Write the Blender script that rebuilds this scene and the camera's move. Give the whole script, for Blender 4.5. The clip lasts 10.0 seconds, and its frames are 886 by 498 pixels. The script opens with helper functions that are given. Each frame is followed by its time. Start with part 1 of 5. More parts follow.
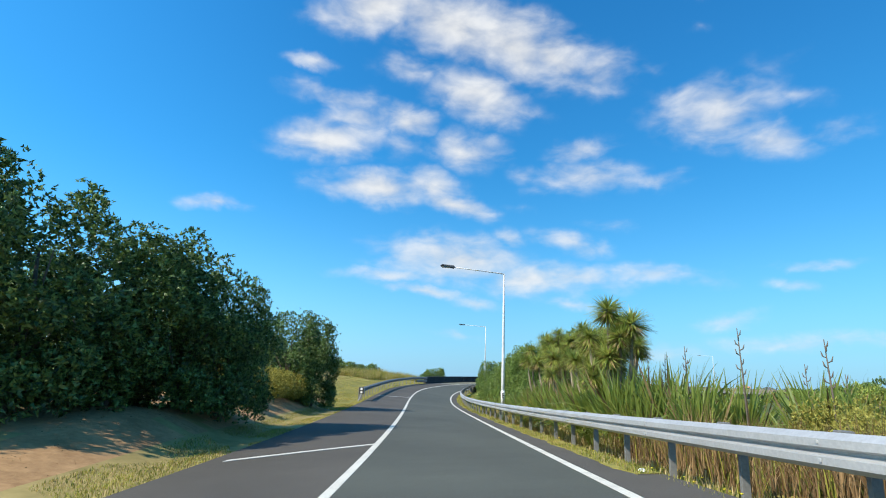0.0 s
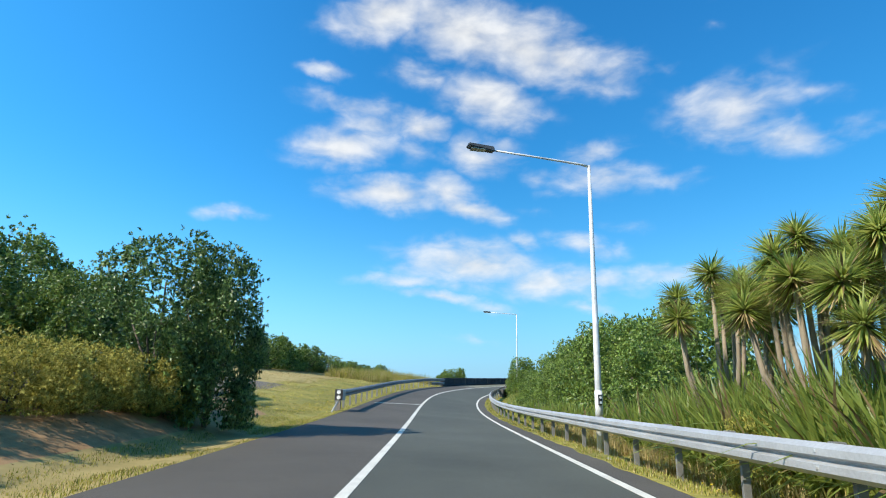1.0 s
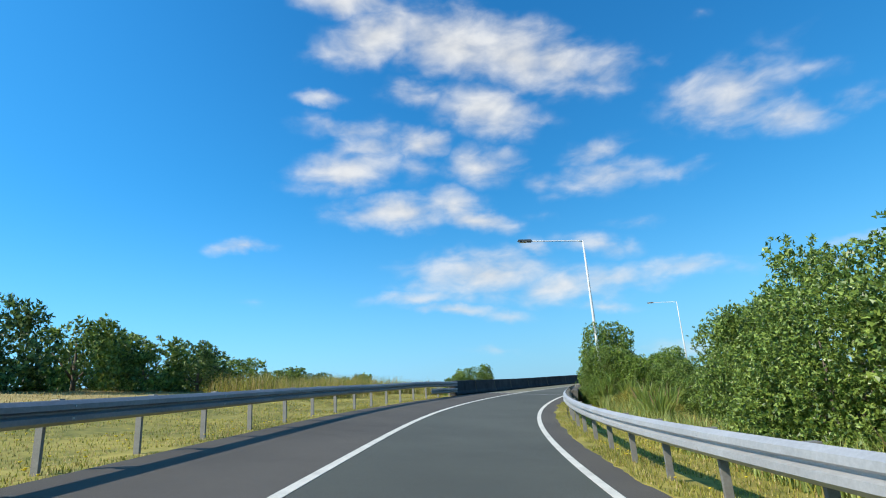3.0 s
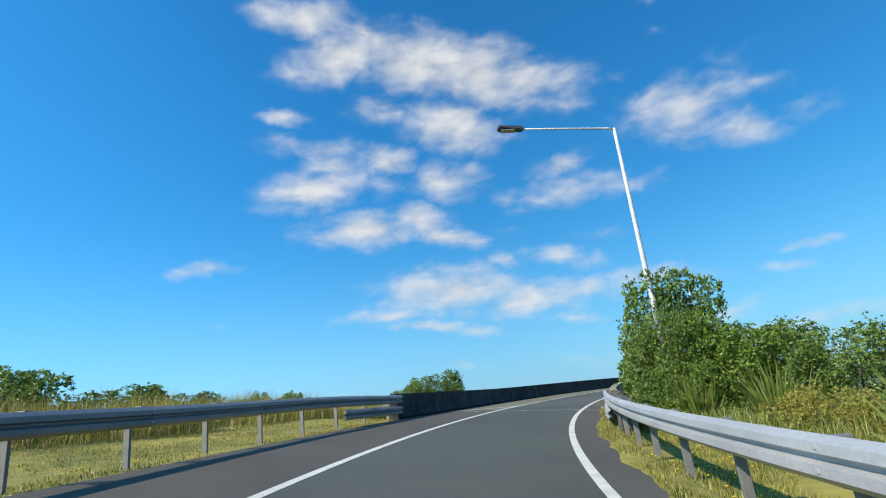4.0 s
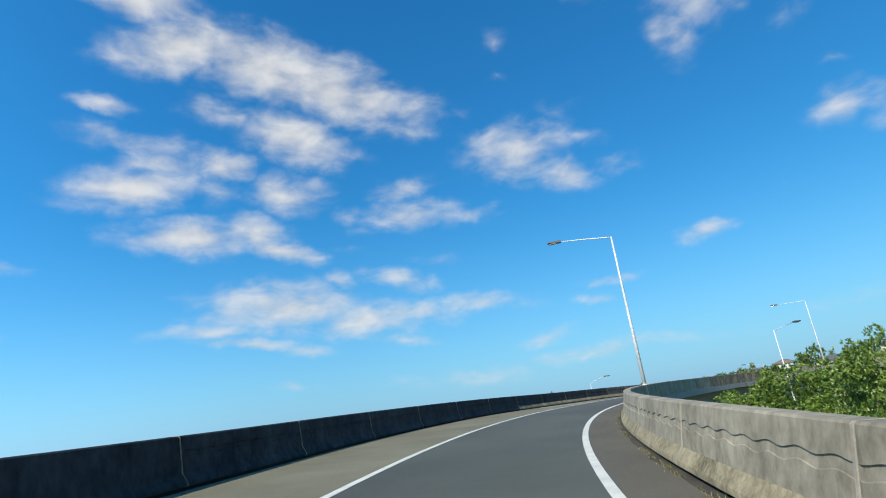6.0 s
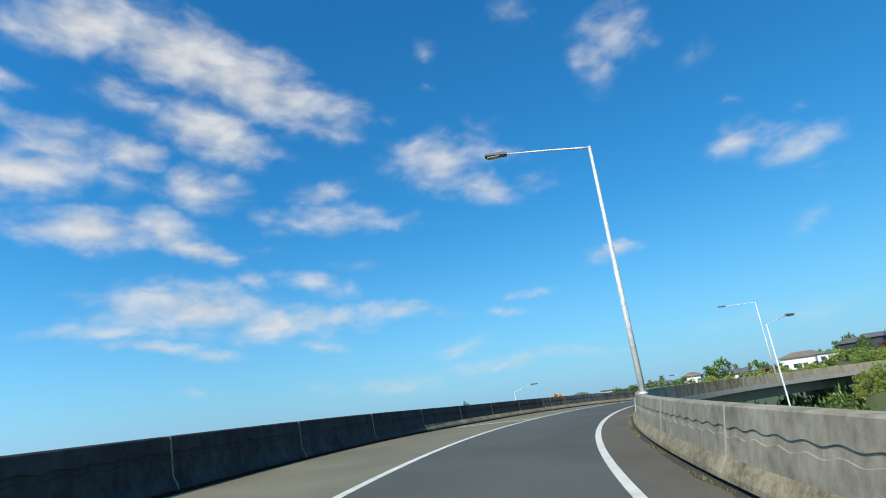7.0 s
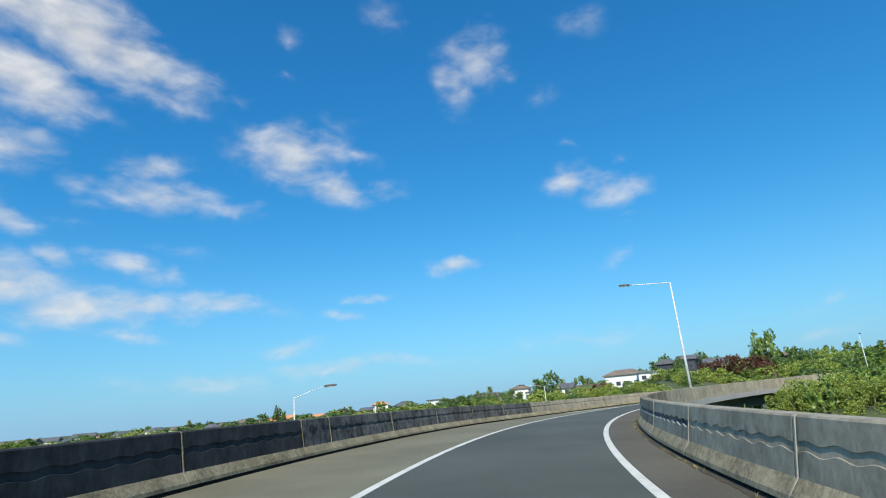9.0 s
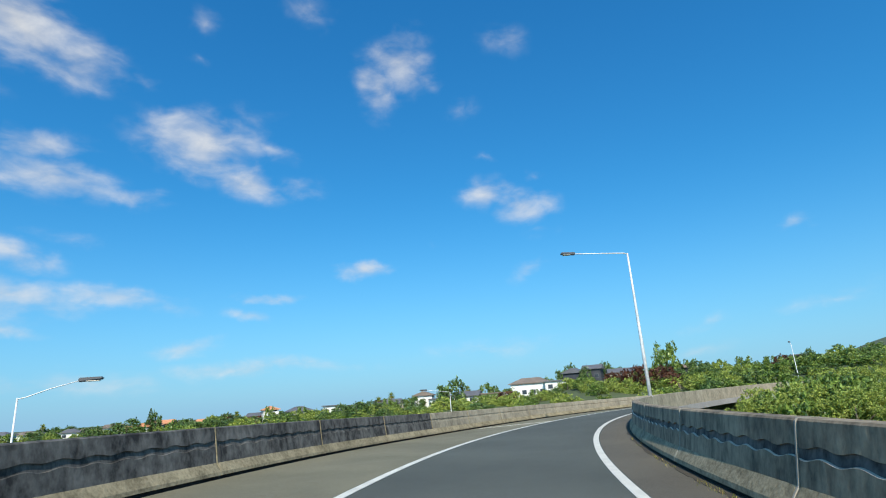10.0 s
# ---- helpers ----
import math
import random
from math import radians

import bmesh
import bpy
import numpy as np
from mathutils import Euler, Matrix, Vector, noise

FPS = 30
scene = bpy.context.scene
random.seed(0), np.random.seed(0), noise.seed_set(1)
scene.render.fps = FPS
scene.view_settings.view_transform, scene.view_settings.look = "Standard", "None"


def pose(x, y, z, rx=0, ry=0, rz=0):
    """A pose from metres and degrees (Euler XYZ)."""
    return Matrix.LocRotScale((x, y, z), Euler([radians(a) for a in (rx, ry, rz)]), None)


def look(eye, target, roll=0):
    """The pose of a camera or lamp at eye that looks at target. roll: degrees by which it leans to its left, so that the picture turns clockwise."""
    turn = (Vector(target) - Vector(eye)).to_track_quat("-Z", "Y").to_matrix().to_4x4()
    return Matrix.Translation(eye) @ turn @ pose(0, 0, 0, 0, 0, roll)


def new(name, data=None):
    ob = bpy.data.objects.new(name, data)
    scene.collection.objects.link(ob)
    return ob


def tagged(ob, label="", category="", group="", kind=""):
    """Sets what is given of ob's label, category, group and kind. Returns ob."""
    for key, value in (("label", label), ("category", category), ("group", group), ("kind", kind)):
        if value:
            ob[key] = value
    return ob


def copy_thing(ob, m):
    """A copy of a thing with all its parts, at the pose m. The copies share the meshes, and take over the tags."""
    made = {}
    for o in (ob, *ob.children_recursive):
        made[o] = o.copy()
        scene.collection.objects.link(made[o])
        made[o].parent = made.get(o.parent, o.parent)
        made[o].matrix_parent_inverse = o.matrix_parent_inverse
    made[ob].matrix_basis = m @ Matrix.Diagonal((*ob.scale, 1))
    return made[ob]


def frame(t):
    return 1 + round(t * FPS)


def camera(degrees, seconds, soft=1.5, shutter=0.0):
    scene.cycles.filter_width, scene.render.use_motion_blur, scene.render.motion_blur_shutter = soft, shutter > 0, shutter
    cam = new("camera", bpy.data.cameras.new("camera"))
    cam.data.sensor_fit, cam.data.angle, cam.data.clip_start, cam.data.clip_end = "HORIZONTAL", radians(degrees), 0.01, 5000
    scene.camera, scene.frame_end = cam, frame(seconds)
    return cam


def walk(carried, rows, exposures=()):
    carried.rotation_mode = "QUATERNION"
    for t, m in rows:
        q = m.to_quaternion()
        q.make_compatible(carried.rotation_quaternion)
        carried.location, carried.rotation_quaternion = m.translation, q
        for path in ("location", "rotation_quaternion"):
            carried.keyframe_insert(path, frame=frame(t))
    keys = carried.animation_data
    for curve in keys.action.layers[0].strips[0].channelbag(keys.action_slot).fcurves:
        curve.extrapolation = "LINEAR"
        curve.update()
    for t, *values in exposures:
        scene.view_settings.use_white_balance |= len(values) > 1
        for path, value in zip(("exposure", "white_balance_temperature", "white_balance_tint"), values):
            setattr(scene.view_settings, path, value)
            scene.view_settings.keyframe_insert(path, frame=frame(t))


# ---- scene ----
cam = camera(77.89, 10.0, soft=1.05)
PATH = [
    (0.0, -0.543, -0.780, -0.119, 103.531, -2.131, -3.278),
    (0.5, 0.071, 6.914, -0.320, 103.752, -1.933, -1.539),
    (1.0, -0.098, 14.593, -0.494, 104.009, -1.423, -1.512),
    (1.5, 0.434, 22.186, -0.593, 104.113, -0.200, 0.330),
    (2.0, 0.625, 29.790, -0.695, 104.176, 1.580, 0.453),
    (2.5, 1.042, 37.509, -0.775, 104.738, 2.586, 1.039),
    (3.0, 1.507, 45.092, -0.834, 105.506, 3.748, 1.012),
    (3.5, 2.066, 52.535, -0.820, 106.361, 5.037, 0.255),
    (4.0, 2.732, 59.845, -0.627, 106.972, 6.342, -1.610),
    (4.5, 3.649, 67.017, -0.267, 107.197, 7.625, -4.728),
    (5.0, 5.073, 74.078, -0.124, 107.288, 7.580, -9.478),
    (5.5, 7.290, 80.838, 0.210, 107.167, 7.480, -14.303),
    (6.0, 9.895, 87.405, 0.485, 107.047, 7.262, -18.903),
    (6.5, 12.891, 93.737, 0.689, 106.940, 6.994, -23.337),
    (7.0, 16.338, 99.684, 0.855, 106.836, 6.873, -27.777),
    (7.5, 20.202, 105.183, 1.007, 106.710, 6.965, -32.285),
    (8.0, 24.403, 110.389, 1.144, 106.318, 5.938, -36.507),
    (8.5, 28.943, 115.261, 1.232, 105.881, 5.371, -41.099),
    (9.0, 33.884, 119.680, 1.284, 105.602, 4.768, -45.378),
    (9.5, 39.120, 123.789, 1.302, 105.495, 4.300, -50.260),
    (10.0, 44.718, 127.336, 1.243, 105.529, 3.800, -55.063),
]
walk(cam, [(t, pose(x, y, z, rx, ry, rz)) for t, x, y, z, rx, ry, rz in PATH], exposures=((0.0, 0.46), (1.0, 0.53), (2.0, 0.37), (2.5, 0.40), (4.0, 0.30), (4.5, 0.26), (5.0, 0.37), (5.5, 0.26), (7.5, 0.22), (8.5, 0.24), (10.0, 0.28)))

# ---- world and light ----
SUN_AZ, SUN_EL = 124.5, 39.0  # degrees to the left of the first heading, and above the horizon
sun_way = Vector((-math.sin(radians(SUN_AZ)) * math.cos(radians(SUN_EL)), math.cos(radians(SUN_AZ)) * math.cos(radians(SUN_EL)), math.sin(radians(SUN_EL))))
sun = new("sun", bpy.data.lights.new("sun", "SUN"))
sun.data.energy, sun.data.angle, sun.data.color = 4.6, radians(0.53), (1.0, 0.915, 0.785)
sun.matrix_world = look(sun_way * 100, (0, 0, 0))



def node(tree, kind, links=(), operation="", data_type="", interpolation_type=""):
    """A node with its settings; links: (input, output socket or value)."""
    n = tree.nodes.new(kind)
    if operation:
        n.operation = operation
    if data_type:
        n.data_type = data_type
    if interpolation_type:
        n.interpolation_type = interpolation_type
    for key, value in links:
        if isinstance(value, bpy.types.NodeSocket):
            tree.links.new(value, n.inputs[key])
        else:
            n.inputs[key].default_value = value
    return n


world = bpy.data.worlds.new("world")
scene.world = world
world.use_nodes = True
wt = world.node_tree
wt.nodes.clear()
sky = node(wt, "ShaderNodeTexSky")
sky.sky_type, sky.sun_disc = "NISHITA", False
sky.sun_elevation, sky.sun_rotation = radians(SUN_EL), radians(360 - SUN_AZ)
sky.air_density, sky.dust_density, sky.ozone_density = 1.0, 1.0, 2.0
way = node(wt, "ShaderNodeTexCoord").outputs["Generated"]
stretched = node(wt, "ShaderNodeVectorMath", [(0, way), (1, (1.0, 1.0, 2.1))], operation="MULTIPLY").outputs[0]
soft_noise = node(wt, "ShaderNodeTexNoise", [("Vector", way), ("Scale", 11.0), ("Detail", 5.0), ("Roughness", 0.55)])
fine_noise = node(wt, "ShaderNodeTexNoise", [("Vector", stretched), ("Scale", 17.0), ("Detail", 6.0), ("Roughness", 0.50), ("Distortion", 0.25)])
shift = node(wt, "ShaderNodeVectorMath", [(0, soft_noise.outputs["Color"]), (1, (0.5, 0.5, 0.5))], operation="SUBTRACT").outputs[0]
warped = node(wt, "ShaderNodeVectorMath", [(0, shift), (1, (0.085, 0.085, 0.05)), (2, way)], operation="MULTIPLY_ADD").outputs[0]
cover = [None]


def cloud(az, el, half_width, half_height, lean, density):
    """A fair-weather cloud: where it stands in the sky, its half sizes and its lean, in degrees."""
    a, e, k = radians(az), radians(el), radians(lean)
    out = Vector((-math.sin(a) * math.cos(e), math.cos(a) * math.cos(e), math.sin(e)))
    side = Vector((math.cos(a), math.sin(a), 0))
    up = side.cross(out)
    u, v = side * math.cos(k) + up * math.sin(k), up * math.cos(k) - side * math.sin(k)
    du = node(wt, "ShaderNodeVectorMath", [(0, warped), (1, u / radians(half_width * 1.30))], operation="DOT_PRODUCT").outputs["Value"]
    dv = node(wt, "ShaderNodeVectorMath", [(0, warped), (1, v / radians(half_height * 1.48))], operation="DOT_PRODUCT").outputs["Value"]
    both = node(wt, "ShaderNodeCombineXYZ", [(0, du), (1, dv)]).outputs[0]
    far = node(wt, "ShaderNodeVectorMath", [(0, both)], operation="LENGTH").outputs["Value"]
    amount = node(wt, "ShaderNodeMapRange", [(0, far), (1, 0.0), (2, 1.3), (3, density), (4, 0.0)]).outputs[0]
    cover[0] = amount if cover[0] is None else node(wt, "ShaderNodeMath", [(0, cover[0]), (1, amount)], operation="MAXIMUM").outputs[0]


cloud(10.5, 40.3, 4.27, 1.35, 3, 0.90)
cloud(6.3, 37.0, 4.89, 2.09, 16, 1.00)
cloud(-3.1, 35.8, 6.80, 2.59, -18, 1.00)
cloud(-9.7, 34.2, 6.15, 2.53, -20, 1.00)
cloud(-14.6, 32.8, 3.39, 2.10, -21, 0.90)
cloud(-19.3, 30.8, 3.28, 1.89, -16, 0.62)
cloud(-24.8, 30.1, 1.39, 0.88, -14, 0.30)
cloud(13.2, 35.1, 1.90, 0.55, 3, 0.32)
cloud(13.2, 30.9, 1.92, 0.57, -4, 0.60)
cloud(1.9, 31.4, 3.16, 0.98, -4, 0.50)
cloud(-6.0, 29.0, 4.34, 1.88, -14, 0.88)
cloud(-11.0, 27.8, 2.90, 0.86, -8, 0.45)
cloud(-6.2, 31.3, 2.54, 1.23, -10, 0.25)
cloud(9.6, 28.1, 4.93, 1.08, -4, 0.62)
cloud(7.6, 26.4, 3.76, 1.42, 10, 0.66)
cloud(1.7, 26.7, 2.49, 1.30, -5, 0.85)
cloud(10.2, 24.0, 4.64, 1.68, 10, 0.92)
cloud(2.4, 24.0, 2.50, 1.36, -2, 0.45)
cloud(-4.4, 23.7, 3.59, 1.62, -5, 0.78)
cloud(4.4, 19.5, 5.81, 1.42, -0, 0.95)
cloud(-1.6, 19.9, 2.75, 1.51, -13, 0.80)
cloud(-3.8, 18.3, 4.19, 0.99, -18, 0.88)
cloud(-17.6, 23.6, 3.01, 1.17, 4, 0.60)
cloud(-18.7, 20.9, 4.73, 1.52, -5, 0.66)
cloud(-25.0, 19.9, 2.91, 0.75, -3, 0.50)
cloud(-11.4, 21.4, 2.12, 0.94, -8, 0.42)
cloud(-13.4, 19.5, 2.47, 0.53, -4, 0.28)
cloud(-11.0, 18.1, 1.89, 0.53, -3, 0.26)
cloud(-20.9, 15.9, 2.99, 0.47, -6, 0.32)
cloud(-30.7, 25.8, 4.58, 2.33, -7, 0.76)
cloud(-36.1, 22.5, 3.40, 1.50, -24, 0.72)
cloud(-40.1, 22.2, 2.60, 0.95, -5, 0.48)
cloud(-37.1, 25.9, 3.05, 0.69, -18, 0.34)
cloud(-35.6, 28.9, 3.03, 0.96, -2, 0.24)
cloud(-31.1, 36.6, 1.20, 1.03, 0, 0.30)
cloud(21.0, 15.9, 2.70, 0.65, 8, 0.72)
cloud(20.1, 10.6, 1.47, 0.39, -3, 0.28)
cloud(-4.2, 12.6, 7.30, 1.97, -3, 0.92)
cloud(2.6, 10.6, 5.16, 0.67, -2, 0.62)
cloud(-0.7, 9.2, 4.44, 0.51, -6, 0.72)
cloud(-6.4, 8.1, 2.78, 0.57, -7, 0.55)
cloud(-12.1, 10.6, 5.84, 1.57, -6, 0.76)
cloud(-16.9, 10.8, 5.32, 1.16, -1, 0.68)
cloud(-24.1, 11.0, 4.54, 0.86, -7, 0.62)
cloud(-29.4, 10.3, 2.44, 0.73, -12, 0.38)
cloud(-10.5, 14.5, 2.12, 0.88, -12, 0.56)
cloud(-16.3, 14.3, 3.38, 0.94, -13, 0.62)
cloud(-16.4, 7.9, 2.54, 0.52, -7, 0.50)
cloud(-4.3, 4.7, 2.96, 0.50, -5, 0.42)
cloud(-37.9, 11.0, 3.67, 0.48, -3, 0.52)
cloud(-36.1, 9.2, 2.23, 0.54, -8, 0.50)
cloud(-30.2, 6.4, 2.74, 0.65, 8, 0.52)
cloud(-23.2, 3.6, 9.11, 0.82, 1, 0.34)
cloud(-52.5, 34.6, 2.61, 2.31, -1, 0.62)
cloud(-49.4, 31.9, 1.69, 2.37, 12, 0.58)
cloud(-55.2, 32.8, 2.03, 0.88, -23, 0.42)
cloud(-58.7, 29.5, 0.99, 1.12, -2, 0.26)
cloud(-30.2, 33.0, 1.13, 0.49, -8, 0.26)
cloud(-61.3, 20.9, 2.49, 1.32, -5, 0.62)
cloud(-65.4, 18.7, 2.54, 1.43, -33, 0.60)
cloud(-67.7, 19.0, 1.37, 1.22, 13, 0.42)
cloud(-66.5, 21.5, 0.94, 0.43, -12, 0.36)
cloud(-65.6, 12.7, 2.31, 0.78, 26, 0.36)
cloud(-42.1, 38.6, 2.64, 1.19, -16, 0.30)
cloud(-47.6, 13.8, 2.23, 0.79, 0, 0.74)
cloud(-36.4, 4.3, 10.45, 0.61, -0, 0.46)
cloud(-36.9, 4.2, 3.48, 0.56, 0, 0.56)
cloud(-20.1, 3.3, 9.11, 0.66, -3, 0.34)
cloud(-60.7, 4.8, 7.49, 0.97, 2, 0.30)
cloud(-55.5, 16.0, 0.77, 0.48, -16, 0.18)
cloud(-80.3, 2.8, 3.65, 0.55, 6, 0.30)
cloud(-59.6, 4.9, 4.57, 0.61, 2, 0.34)
cloud(-60.4, 30.1, 1.37, 0.99, 18, 0.22)
cloud(-61.6, 24.7, 1.20, 0.39, -12, 0.30)
cloud(-81.9, 5.4, 2.82, 0.56, 4, 0.34)
cloud(-65.1, 35.6, 1.83, 1.48, -17, 0.30)
cloud(-89.9, 13.0, 1.29, 0.58, 5, 0.42)
cloud(-90.9, 6.5, 4.08, 0.56, 5, 0.30)

mist = node(wt, "ShaderNodeMath", [(0, fine_noise.outputs["Fac"]), (1, -0.5)], operation="ADD").outputs[0]
ragged = node(wt, "ShaderNodeMath", [(0, mist), (1, 1.15), (2, cover[0])], operation="MULTIPLY_ADD").outputs[0]
gate = node(wt, "ShaderNodeMapRange", [(0, cover[0]), (1, 0.0), (2, 0.35)], interpolation_type="SMOOTHSTEP").outputs[0]
opacity = node(wt, "ShaderNodeMapRange", [(0, ragged), (1, 0.0), (2, 1.12), (3, 0.0), (4, 0.95)], interpolation_type="SMOOTHSTEP").outputs[0]
opacity = node(wt, "ShaderNodeMath", [(0, opacity), (1, gate)], operation="MULTIPLY").outputs[0]
split = node(wt, "ShaderNodeSeparateColor", [("Color", sky.outputs[0])]).outputs
deep = []
for k, (power, scale) in enumerate(((1.32, 0.182), (0.90, 0.98), (0.74, 1.80))):
    raised = node(wt, "ShaderNodeMath", [(0, split[k]), (1, power)], operation="POWER").outputs[0]
    deep.append(node(wt, "ShaderNodeMath", [(0, raised), (1, scale)], operation="MULTIPLY").outputs[0])
deep[0] = node(wt, "ShaderNodeMath", [(0, deep[0]), (1, node(wt, "ShaderNodeMath", [(0, deep[1]), (1, 0.72)], operation="MULTIPLY").outputs[0])], operation="MINIMUM").outputs[0]
blue = node(wt, "ShaderNodeCombineColor", [(0, deep[0]), (1, deep[1]), (2, deep[2])]).outputs[0]
height = node(wt, "ShaderNodeSeparateXYZ", [(0, way)]).outputs[2]
low_air = node(wt, "ShaderNodeMapRange", [(0, height), (1, 0.0), (2, 0.42), (3, 1.0), (4, 0.0)]).outputs[0]
low_air = node(wt, "ShaderNodeMath", [(0, node(wt, "ShaderNodeMath", [(0, low_air), (1, 2.7)], operation="POWER").outputs[0]), (1, 0.74)], operation="MULTIPLY").outputs[0]
tint = node(wt, "ShaderNodeMix", [(0, low_air), (6, blue), (7, (2.62, 4.35, 6.05, 1))], data_type="RGBA").outputs[2]
lumps = node(wt, "ShaderNodeMapRange", [(0, fine_noise.outputs["Fac"]), (1, 0.3), (2, 0.7), (3, 4.5), (4, 5.6)]).outputs[0]
white = node(wt, "ShaderNodeVectorMath", [(0, (0.965, 0.985, 1.0)), ("Scale", lumps)], operation="SCALE").outputs[0]
sunward = node(wt, "ShaderNodeVectorMath", [(0, way), (1, (-0.966, 0.259, 0.0))], operation="DOT_PRODUCT").outputs["Value"]
veil = node(wt, "ShaderNodeMapRange", [(0, sunward), (1, 0.05), (2, 0.85), (3, 0.96), (4, 1.34)], interpolation_type="SMOOTHSTEP").outputs[0]
tint = node(wt, "ShaderNodeVectorMath", [(0, tint), ("Scale", veil)], operation="SCALE").outputs[0]
painted = node(wt, "ShaderNodeMix", [(0, opacity), (6, tint), (7, white)], data_type="RGBA").outputs[2]
back = node(wt, "ShaderNodeBackground", [("Color", painted), ("Strength", 0.12)])
node(wt, "ShaderNodeOutputWorld", [(0, back.outputs[0])])


# ---- materials ----
def material(name, dark, light, rough=0.8, metal=0.0, large=0.3, fine=18.0, bump=0.25, stretch=(1, 1, 1), leaf=0.0, vary=0.0, spec=0.5, contrast=(0.3, 0.7)):
    """A surface between two base colours: broad stains and fine grain, with relief; leaf: light that shines through; vary: a shade for each piece."""
    m = bpy.data.materials.new(name)
    m.use_nodes = True
    t = m.node_tree
    t.nodes.clear()
    at = node(t, "ShaderNodeMapping", [("Vector", node(t, "ShaderNodeTexCoord").outputs["Object"]), ("Scale", stretch)]).outputs[0]
    broad = node(t, "ShaderNodeTexNoise", [("Vector", at), ("Scale", large), ("Detail", 5.0), ("Roughness", 0.6)]).outputs["Fac"]
    grain = node(t, "ShaderNodeTexNoise", [("Vector", at), ("Scale", fine), ("Detail", 4.0), ("Roughness", 0.65)]).outputs["Fac"]
    mixed = node(t, "ShaderNodeMath", [(0, grain), (1, 0.45), (2, node(t, "ShaderNodeMath", [(0, broad), (1, 0.55)], operation="MULTIPLY").outputs[0])], operation="MULTIPLY_ADD").outputs[0]
    if vary:
        own = node(t, "ShaderNodeNewGeometry").outputs["Random Per Island"]
        own = node(t, "ShaderNodeMath", [(0, own), (1, -0.5)], operation="ADD").outputs[0]
        mixed = node(t, "ShaderNodeMath", [(0, own), (1, vary), (2, mixed)], operation="MULTIPLY_ADD").outputs[0]
    amount = node(t, "ShaderNodeMapRange", [(0, mixed), (1, contrast[0]), (2, contrast[1])]).outputs[0]
    colour = node(t, "ShaderNodeMix", [(0, amount), (6, (*dark, 1)), (7, (*light, 1))], data_type="RGBA").outputs[2]
    lit = node(t, "ShaderNodeBsdfPrincipled", [("Base Color", colour), ("Roughness", rough), ("Metallic", metal), ("Specular IOR Level", spec)])
    if bump:
        relief = node(t, "ShaderNodeBump", [("Height", grain), ("Strength", bump), ("Distance", 0.02)]).outputs[0]
        t.links.new(relief, lit.inputs["Normal"])
    end = lit.outputs[0]
    if leaf:
        glow = node(t, "ShaderNodeBsdfTranslucent", [("Color", colour)]).outputs[0]
        end = node(t, "ShaderNodeMixShader", [(0, leaf), (1, end), (2, glow)]).outputs[0]
    node(t, "ShaderNodeOutputMaterial", [(0, end)])
    return m


ASPHALT = material("asphalt", (0.048, 0.0505, 0.0395), (0.102, 0.107, 0.085), 0.85, large=0.22, fine=34, bump=0.5, contrast=(0.33, 0.67))
SHOULDER = material("shoulder seal", (0.056, 0.050, 0.041), (0.106, 0.094, 0.077), 0.9, large=0.4, fine=40, bump=0.5)
DECKSEAL = material("brownish deck shoulder seal", (0.112, 0.101, 0.060), (0.226, 0.206, 0.132), 0.9, large=0.35, fine=30, bump=0.6, contrast=(0.33, 0.67))
NARROWSEAL = material("dark brown narrow shoulder seal", (0.068, 0.058, 0.040), (0.140, 0.122, 0.088), 0.9, large=0.35, fine=30, bump=0.6, contrast=(0.33, 0.67))
PAINT = material("road paint", (0.36, 0.34, 0.295), (0.68, 0.655, 0.57), 0.7, large=2.5, fine=45, bump=0.2, contrast=(0.22, 0.55))
WORN = material("worn road paint", (0.13, 0.13, 0.13), (0.60, 0.59, 0.57), 0.75, large=4.0, fine=70, bump=0.2, contrast=(0.38, 0.58))
CONCRETE = material("weathered concrete", (0.125, 0.104, 0.070), (0.45, 0.395, 0.290), 0.92, large=1.5, fine=7, bump=0.45, stretch=(1, 1, 0.72), contrast=(0.30, 0.70))
# Mould stains, with the left wall's shade put into the dark colour.
MOULD_SHADE = material("black mould-stained concrete, darkened for shade", (0.008, 0.008, 0.010), (0.064, 0.062, 0.062), 0.94, large=1.3, fine=6, bump=0.45, stretch=(1, 1, 0.65), contrast=(0.38, 0.74))
# Lighter copy for the sun-grazed stretch; also shade for groove and end blocks.
GREYMOULD_SHADING = material("grey mouldy concrete with light and shade in its tone", (0.022, 0.021, 0.020), (0.205, 0.195, 0.175), 0.94, large=1.5, fine=6, bump=0.45, stretch=(1, 1, 0.65), contrast=(0.38, 0.70))
MORTAR = material("pale joint mortar", (0.20, 0.18, 0.145), (0.38, 0.35, 0.29), 0.9, large=2.5, fine=18, bump=0.3)
# Sunlit edge of the groove's lower lip, put in as pale colour.
LIP_LIGHT = material("pale light on the groove's lower lip", (0.30, 0.26, 0.20), (0.60, 0.54, 0.43), 0.9, large=2.5, fine=18, bump=0.3)
DIRT = material("damp gutter dirt", (0.022, 0.018, 0.012), (0.085, 0.068, 0.042), 0.97, large=1.5, fine=16, bump=0.7)
# Near-black colour for the slot under the barrier toe.
GUTTER = material("near-black slot under the toe", (0.006, 0.006, 0.006), (0.03, 0.027, 0.022), 0.97, large=2.0, fine=20, bump=0.6)
# Stains plus a darker, warmer tone for the right wall's shaded stretch.
STAINED_SHADE = material("stained grey concrete, darkened for shade", (0.045, 0.034, 0.022), (0.42, 0.33, 0.215), 0.93, large=1.9, fine=7, bump=0.45, stretch=(1, 1, 0.5), contrast=(0.36, 0.70))
